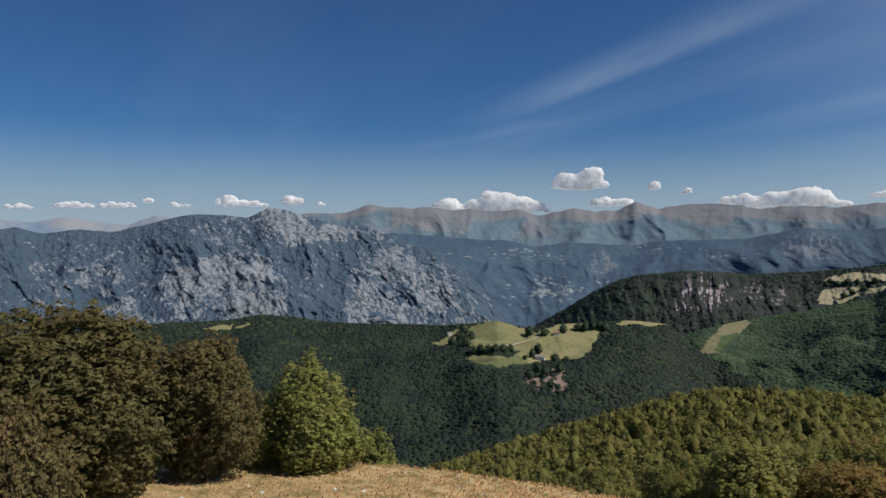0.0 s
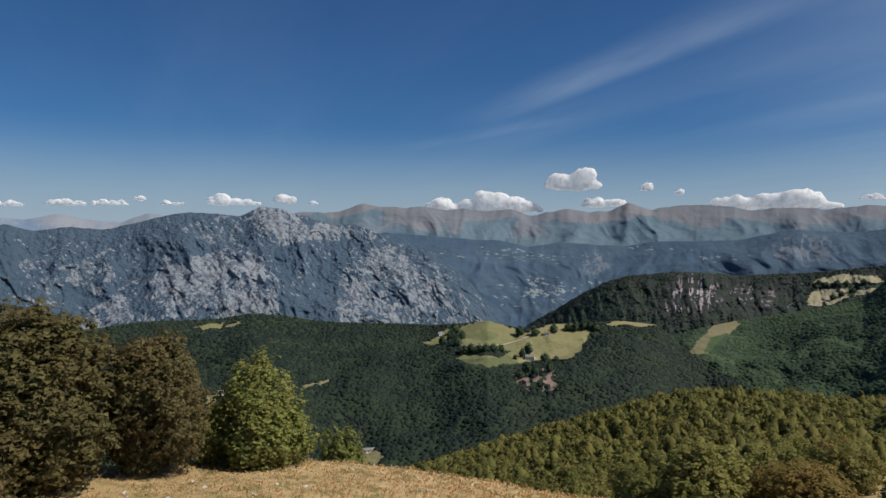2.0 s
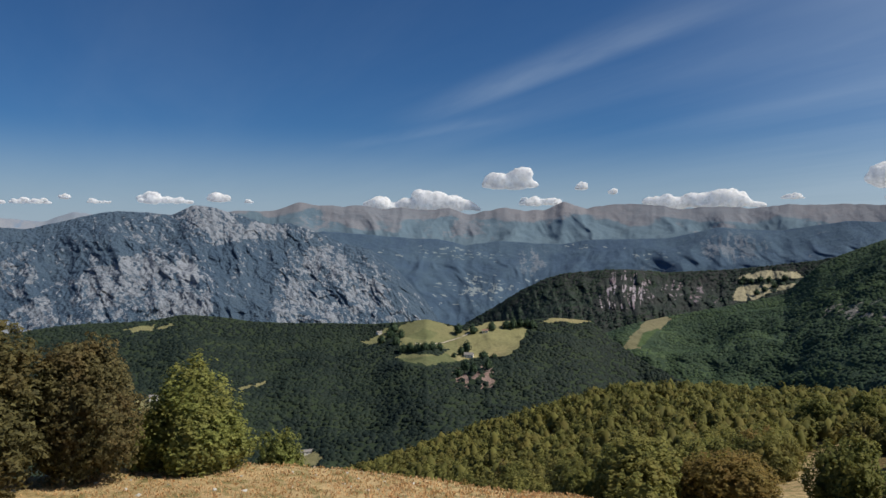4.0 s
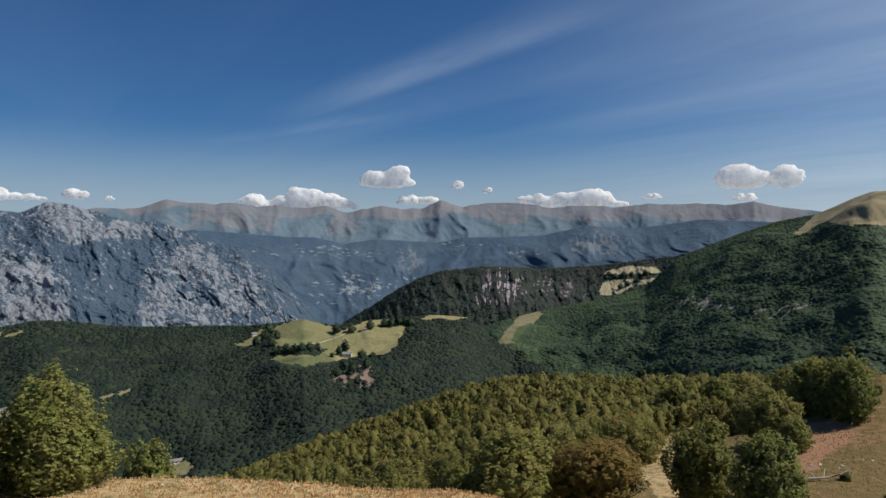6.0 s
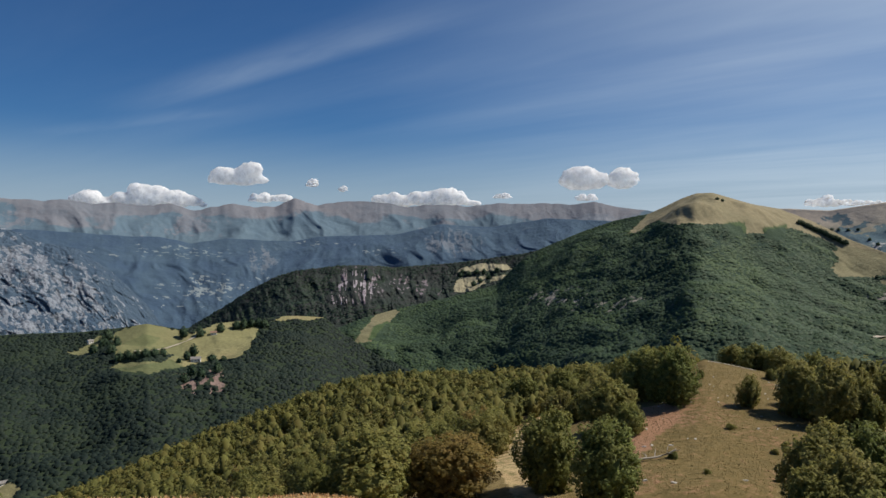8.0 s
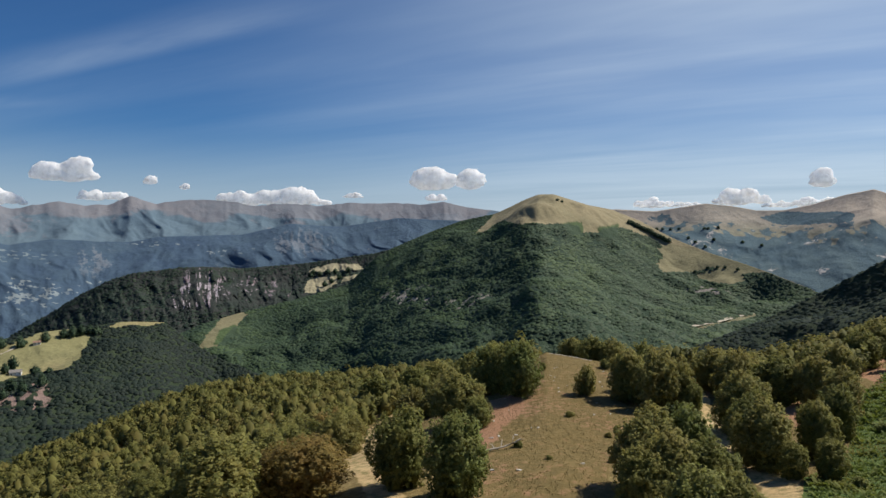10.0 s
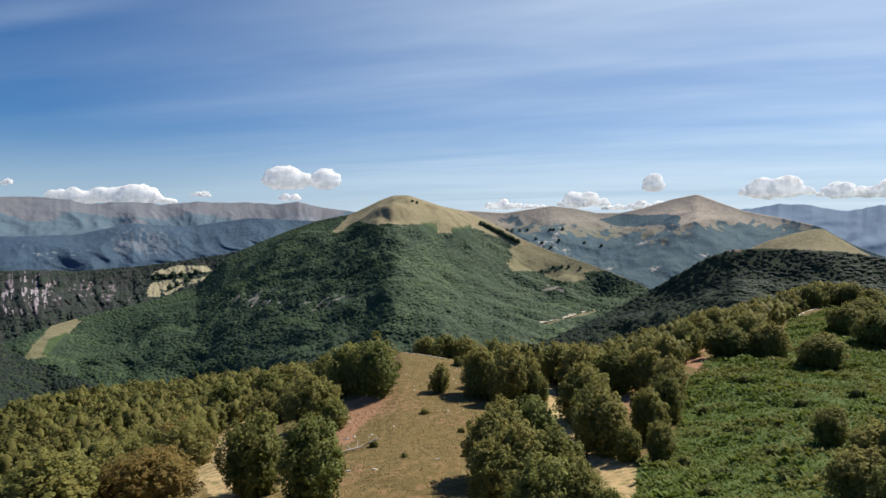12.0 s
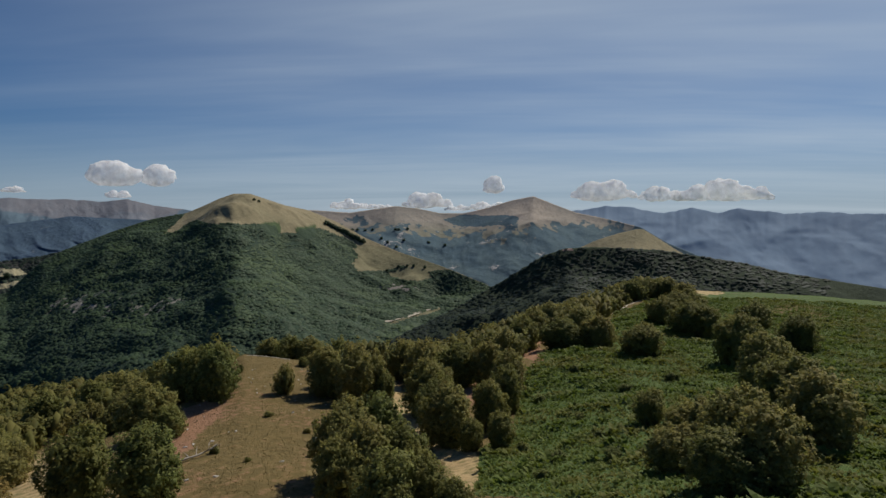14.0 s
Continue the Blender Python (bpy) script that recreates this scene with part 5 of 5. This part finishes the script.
def cloud_form(seed, level):
    bm = bmesh.new()
    bmesh.ops.create_icosphere(bm, subdivisions=level, radius=1.0)
    for v in bm.verts:
        p = v.co + Vector((seed * 5.1, 0, 0))
        v.co *= 1 + 0.34 * noise.noise(p * 2.1) + 0.2 * noise.noise(p * 4.6) + 0.1 * noise.noise(p * 10)
    out = np.array([v.co for v in bm.verts]), np.array([[v.index for v in f.verts] for f in bm.faces])
    bm.free()
    return out


PUFFS = [cloud_form(j, 3) for j in range(4)]


def cloud(az, el, wide, high, seed):
    """A heap cloud: puffs along a flat base, highest towards its middle, melted into one body. wide and high in degrees of sight."""
    g = np.random.default_rng(seed)
    dist = 4850.0 if wide != 1.7 else 4500.0
    w, h = math.radians(wide) * dist * 1.08, math.radians(high) * dist * 1.12
    n = int(np.clip(9 + 5 * wide / high, 12, 40))
    verts, faces, base = [], [], 0
    bumps = g.uniform(0.3, 1.0, 9)
    for j in range(n):
        t = -0.96 + 1.92 * (j + g.uniform(0, 1)) / n
        top = h * float(np.interp((t + 1) * 4, range(9), bumps)) * (1 - 0.6 * abs(t) ** 4) * g.uniform(0.7, 1.1)
        rad = max(top * g.uniform(0.28, 0.5), h * 0.13)
        fv, ff = PUFFS[g.integers(4)]
        q = g.random() * 6.28
        c, s = math.cos(q), math.sin(q)
        v = np.stack([(fv[:, 0] * c - fv[:, 1] * s) * rad * 1.35, (fv[:, 0] * s + fv[:, 1] * c) * rad, fv[:, 2] * rad], -1)
        v += (t * (w / 2 - rad), g.uniform(-0.15, 0.15) * h, g.uniform(0.1, 1) * max(top - rad, 0))
        v[:, 2] = np.where(v[:, 2] < 0, v[:, 2] * 0.5, v[:, 2])
        verts.append(v)
        faces.append(ff + base)
        base += len(fv)
    ob = new("cloud", build_mesh("cloud", np.concatenate(verts), np.concatenate(faces), CLOUD))
    melt = ob.modifiers.new("melt", "REMESH")
    melt.mode, melt.voxel_size, melt.use_smooth_shade = "VOXEL", max(h * 0.06, 2.0), True
    p = spread(az, dist, EYE[2] + dist * math.tan(radians(el)))
    ob.location, ob.rotation_euler = p, (0, 0, -radians(az))
    return tagged(ob, "small white cumulus cloud drifting above distant peaks" if wide < 5 else "long flat white cumulus bank above distant peaks", "cloud", "cumulus clouds", "structure")


for j, (az, el, wide, high) in enumerate((
        (-30.6, 1.7, 1.8, 0.5), (-27.2, 1.85, 2.6, 0.6), (-24.4, 1.9, 2.6, 0.5), (-22.3, 2.3, 0.8, 0.6), (-20.1, 2.0, 1.6, 0.5), (-15.6, 2.1, 4.0, 1.1), (-11.8, 2.3, 1.7, 0.9), (-9.6, 2.2, 0.7, 0.3),
        (3.9, 1.75, 9.0, 1.7), (10.9, 3.6, 4.3, 2.0), (13.3, 2.2, 3.3, 0.95), (16.5, 3.4, 1.0, 0.7), (18.9, 3.05, 0.7, 0.5), (25.6, 1.95, 8.4, 1.75), (31.6, 2.5, 1.6, 0.45))
        + ((38.0, 3.45, 3.7, 2.4), (40.9, 3.4, 2.2, 1.7), (38.2, 2.3, 1.7, 0.6), (56.2, 1.7, 5.0, 0.9), (61.4, 1.9, 4.0, 1.5), (66.6, 3.1, 1.1, 1.5), (75.2, 2.6, 5.0, 1.9), (79.6, 2.4, 3.6, 1.1), (83.9, 2.4, 7.0, 2.1), (65.3, 1.6, 5.0, 0.8))):
    cloud(az, el, wide, high, 200 + j)


# ---- huts, meadow trees and tracks on the far ridge ----


def spot(hill, az, el):
    """The place on a hill at a bearing and angle of sight."""
    d = (hill.A - az) ** 2 + (hill.E - el) ** 2 + (hill.S <= 0) * 9
    return Vector(hill.P[np.unravel_index(np.argmin(d), d.shape)])


def box_mesh(name, w, d, h, mat, z0=0.0):
    bm = bmesh.new()
    bmesh.ops.create_cube(bm, size=1.0)
    bmesh.ops.scale(bm, vec=(w, d, h), verts=bm.verts)
    bmesh.ops.translate(bm, vec=(0, 0, z0 + h / 2), verts=bm.verts)
    bmesh.ops.bevel(bm, geom=bm.edges, offset=min(w, d, h) * 0.02, segments=1, affect="EDGES")
    me = bpy.data.meshes.new(name)
    bm.to_mesh(me)
    bm.free()
    me.materials.append(mat)
    return me


def gable_roof(w, d, z0, rise, mat, over=0.5, thick=0.25):
    x, y = w / 2 + over, d / 2 + over
    drop = rise * over / (d / 2)
    v = [(-x, -y, z0 - drop), (x, -y, z0 - drop), (x, 0, z0 + rise), (-x, 0, z0 + rise), (-x, y, z0 - drop), (x, y, z0 - drop)]
    v += [(a, b, c - thick) for a, b, c in v]
    f = [(0, 1, 2, 3), (3, 2, 5, 4), (7, 6, 9, 8), (8, 9, 10, 11), (0, 6, 7, 1), (4, 5, 11, 10), (0, 3, 9, 6), (3, 4, 10, 9), (1, 7, 8, 2), (2, 8, 11, 5)]
    me = bpy.data.meshes.new("roof")
    me.from_pydata(v, [], f)
    me.update()
    me.materials.append(mat)
    return me


def gable(w, d, z0, rise, mat):
    x, y = w / 2, d / 2
    me = bpy.data.meshes.new("gable")
    me.from_pydata([(-x, -y, z0), (-x, y, z0), (-x, 0, z0 + rise), (-x + 0.4, -y, z0), (-x + 0.4, y, z0), (-x + 0.4, 0, z0 + rise), (x, -y, z0), (x, y, z0), (x, 0, z0 + rise), (x - 0.4, -y, z0), (x - 0.4, y, z0), (x - 0.4, 0, z0 + rise)],
                   [], [(0, 1, 2), (5, 4, 3), (8, 7, 6), (9, 10, 11)])
    me.update()
    me.materials.append(mat)
    return me


def house(place, turn, w, d, h, rise, roof_mat, label, name="house"):
    ob = new(name)
    ob.location, ob.rotation_euler = (place.x, place.y, place.z - 0.8), (0, 0, radians(turn))
    part("wall", box_mesh("wall", w, d, h + 0.8, PLASTER), ob)
    part("gable", gable(w, d, h + 0.8, rise, PLASTER), ob)
    part("roof", gable_roof(w, d, h + 0.85, rise, roof_mat), ob, "pitched roof")
    n = max(2, int(w / 3.5))
    for j in range(n):
        opening = part("window" if j else "door", box_mesh("opening", 1.1, 0.12, 1.3 if j else 2.1, DARK_OPENING), ob)
        opening.location = ((j + 0.5) / n * w - w / 2, -d / 2 - 0.05, 1.9 if j else 0.85)
    return tagged(ob, label, "house", "mountain houses")


for az, el, turn, w, d, h, rise, mat, label in (
        (7.7, -9.95, -15, 13, 8, 4, 2.6, SLATE, "white farmhouse with a dark stone roof beneath trees"), (9.0, -8.0, -5, 9, 6, 3.4, 1.8, RED_TILE, "small pale barn on a hay meadow"),
        (-16.5, -12.45, 20, 10, 7, 4.5, 2.2, SLATE, "white house in a small clearing above the valley"), (-5.2, -17.1, 12, 13, 6, 3.4, 1.6, SLATE, "long low white house beside a lawn"),
        (0.5, -8.2, 30, 8, 6, 3.6, 1.8, SLATE, "pale hut among dark trees")):
    house(spot(wood_ridge, az, el), turn, w, d, h, rise, mat, label)

MEADOW_TREE = tree_model(91, 6, 1400, 0.6, 0.0, LEAF_FOREST, 0, uneven=0.25, rings=5, sides=8, tuft=0.8, per=14)
for rows, group in ((((6.95, -8.15, 14, 12), (8.0, -8.1, 13, 10), (9.45, -7.8, 12, 12), (7.65, -9.55, 15, 11), (7.1, -9.75, 11, 9), (8.85, -10.1, 10, 12), (8.3, -7.9, 5, 6), (9.7, -10.0, 6, 7), (6.5, -10.0, 6, 6), (1.3, -8.5, 14, 11), (1.7, -8.0, 15, 12),
                      (0.7, -8.9, 12, 11), (2.2, -8.5, 13, 10), (1.9, -9.0, 15, 12), (7.4, -11.0, 13, 11), (6.9, -11.5, 11, 10), (8.1, -11.2, 12, 10), (9.2, -10.9, 13, 10)), "lone trees on the hay meadow"),
                    (((10.7, -7.65, 12, 12), (11.2, -7.6, 13, 12), (11.8, -7.55, 12, 12), (12.3, -7.55, 12, 12), (12.8, -7.6, 12, 12), (2.4, -9.55, 11, 12), (3.0, -9.55, 12, 12), (3.6, -9.6, 12, 12), (4.2, -9.55, 12, 12), (4.8, -9.5, 11, 12), (5.4, -9.45, 10, 10)), "tree row on the hay meadow")):
    for az, el, h, w in rows:
        p = spot(wood_ridge, az, el)
        plant(MEADOW_TREE, p.x, p.y, h * 1.2, w * 1.3, "dark rounded tree standing on a pale meadow", group, rng.random() * 6, z=p.z)
for az, el in ((28.3, -3.85), (28.9, -3.7), (29.6, -3.55), (30.1, -3.5), (29.3, -4.55), (30.4, -3.95), (31.2, -3.4), (28.4, -3.55), (29.9, -4.3)):
    p = spot(red_ridge, az, el)
    plant(MEADOW_TREE, p.x, p.y, 12, 14, "dark rounded tree on a ridge pasture", "trees on the ridge pasture", rng.random() * 6, z=p.z)
for az, el in ((55.4, -0.1), (55.8, -0.1), (56.4, -0.1), (57.0, -0.1), (58.8, -0.05), (59.1, -0.05), (59.8, 0.0), (59.5, -0.9), (58.2, -1.1), (58.9, -1.45), (57.7, -0.75), (61.5, -1.1), (62.8, -1.3)):
    p = spot(pale_hills, az, el)
    plant(MEADOW_TREE, p.x, p.y, 8, 11, "dark clump of trees on bare grass slope", "trees on the bare slope", rng.random() * 6, z=p.z)
for az, el in ((59.1, -2.95), (59.8, -2.93), (60.3, -2.93), (61.2, -3.05), (58.2, -3.4), (47.8, 2.2), (48.15, 2.1)):
    p = spot(dome, az, el)
    plant(MEADOW_TREE, p.x, p.y, 5, 7, "dark rounded tree on a mountain meadow", "trees on the mountain meadow", rng.random() * 6, z=p.z)
for k in range(16):
    p = spot(dome, 53.3 + 0.2 * k, 0.42 - 0.1 * k)
    plant(MEADOW_TREE, p.x, p.y, 7 + 3 * rng.random(), 11, "dark tree in a line along a grass shoulder", "tree line on the dome's shoulder", rng.random() * 6, z=p.z)


def ribbon(name, points, width, mat, label, category="path"):
    """A track laid over the land through points."""
    pts = [Vector(p) for p in points]
    fine = []
    for a, b in zip(pts[:-1], pts[1:]):
        fine += [a.lerp(b, t / 6) for t in range(6)]
    fine.append(pts[-1])
    v, f = [], []
    for j, p in enumerate(fine):
        way = fine[min(j + 1, len(fine) - 1)] - fine[max(j - 1, 0)]
        side = Vector((-way.y, way.x, 0)).normalized() * width * (0.5 + 0.15 * noise.noise(p * 0.05))
        for off, lift in ((-1.0, 0.0), (-0.9, 0.35), (0.9, 0.35), (1.0, 0.0)):
            v.append(tuple(p + side * off + Vector((0, 0, lift * min(1, width / 4)))))
        if j:
            n = len(v)
            for q in range(3):
                f.append((n - 8 + q, n - 8 + q + 1, n - 4 + q + 1, n - 4 + q))
    ob = new(name, build_mesh(name, v, f, mat))
    return tagged(ob, label, category, kind="structure")


ribbon("path", [spot(wood_ridge, a, e) for a, e in ((3.4, -8.95), (4.6, -8.95), (5.6, -8.8), (6.5, -8.55), (7.3, -8.3), (7.8, -8.1), (8.0, -7.85))], 5, GRAVEL, "pale dirt track across a hay meadow")
ribbon("road", [spot(dome, a, e) for a, e in ((58.0, -7.35), (59.0, -7.15), (59.8, -6.95), (60.8, -6.6), (61.6, -6.35), (62.3, -6.2))], 9, GRAVEL, "pale gravel road in the valley", "road")


def home_point(az, r, lift=0.0):
    p = spread(az, r, float(home_height(az, r)) + lift)
    return Vector(p)


ribbon("footpath", [home_point(a, r, 0.05) for a, r in ((74.4, 232), (75.2, 243), (76.2, 256), (77.2, 268), (78.2, 282), (79.2, 296))], 1.3, GRAVEL, "pale footpath along the hill's crest")
ribbon("footpath", [home_point(a, r, 0.05) for a, r in ((46.4, 168), (47.4, 169), (48.5, 169.4), (49.6, 169.4), (50.6, 169))], 0.45, GRAVEL, "pale trodden path over a clearing's crest")

# ---- stones and dead wood ----
ROCKS = []
for j in range(5):
    fv, ff = round_form(1, 50 + j, 0.35, 0.7)
    ROCKS.append(build_mesh("stone", fv * (0.5 + 0.1 * j, 0.42, 0.4), ff, LIMESTONE, False))
g = np.random.default_rng(12)
for n, a0, a1, r0, r1, group in ((60, -27, 8, 44, 60, "stones on the knoll"), (46, 41.5, 54, 90, 165, "stones in the clearing"), (10, 34, 37, 92, 125, "stones on the track")):
    for j in range(n):
        p = home_point(g.uniform(a0, a1), g.uniform(r0, r1), 0.02)
        ob = new("stone", ROCKS[g.integers(5)])
        s = g.uniform(0.16, 0.42) * (1.0 if r0 < 60 else 1.5)
        ob.location, ob.rotation_euler, ob.scale = p, (g.uniform(-0.3, 0.3), g.uniform(-0.3, 0.3), g.uniform(0, 6)), (s, s, s)
        tagged(ob, "pale limestone lying in dry grass", "stone", group)


def fallen_branch():
    p = home_point(43.4, 101)
    ob = new("fallen_branch")
    ob.location, ob.rotation_euler = p, (0, 0, radians(-32))
    v, f = tube([(-2.6, -0.6, 0.15), (-1.2, -0.2, 0.3), (0.4, 0.2, 0.4), (2.2, 0.9, 0.75), (3.4, 1.5, 1.3)], [0.17, 0.15, 0.12, 0.08, 0.03], 7)
    part("stem", build_mesh("stem", v, f, DEADWOOD), ob)
    for j, (x, y, z, dx, dy, dz) in enumerate(((0.2, 0.1, 0.4, 0.5, 1.8, 0.9), (1.2, 0.5, 0.55, 1.4, -0.9, 0.8), (2.0, 0.8, 0.7, 0.4, 1.2, 1.0), (-0.8, -0.1, 0.3, -0.4, 1.3, 0.5), (2.6, 1.1, 0.9, 1.2, -0.3, 0.5))):
        v, f = tube([(x, y, z), (x + dx * 0.5, y + dy * 0.5, z + dz * 0.6), (x + dx, y + dy, z + dz * 0.8)], [0.09, 0.06, 0.015], 5)
        part("twig", build_mesh("twig", v, f, DEADWOOD), ob)
    tagged(ob, "bleached fallen branch lying on grazed turf", "branch")


fallen_branch()
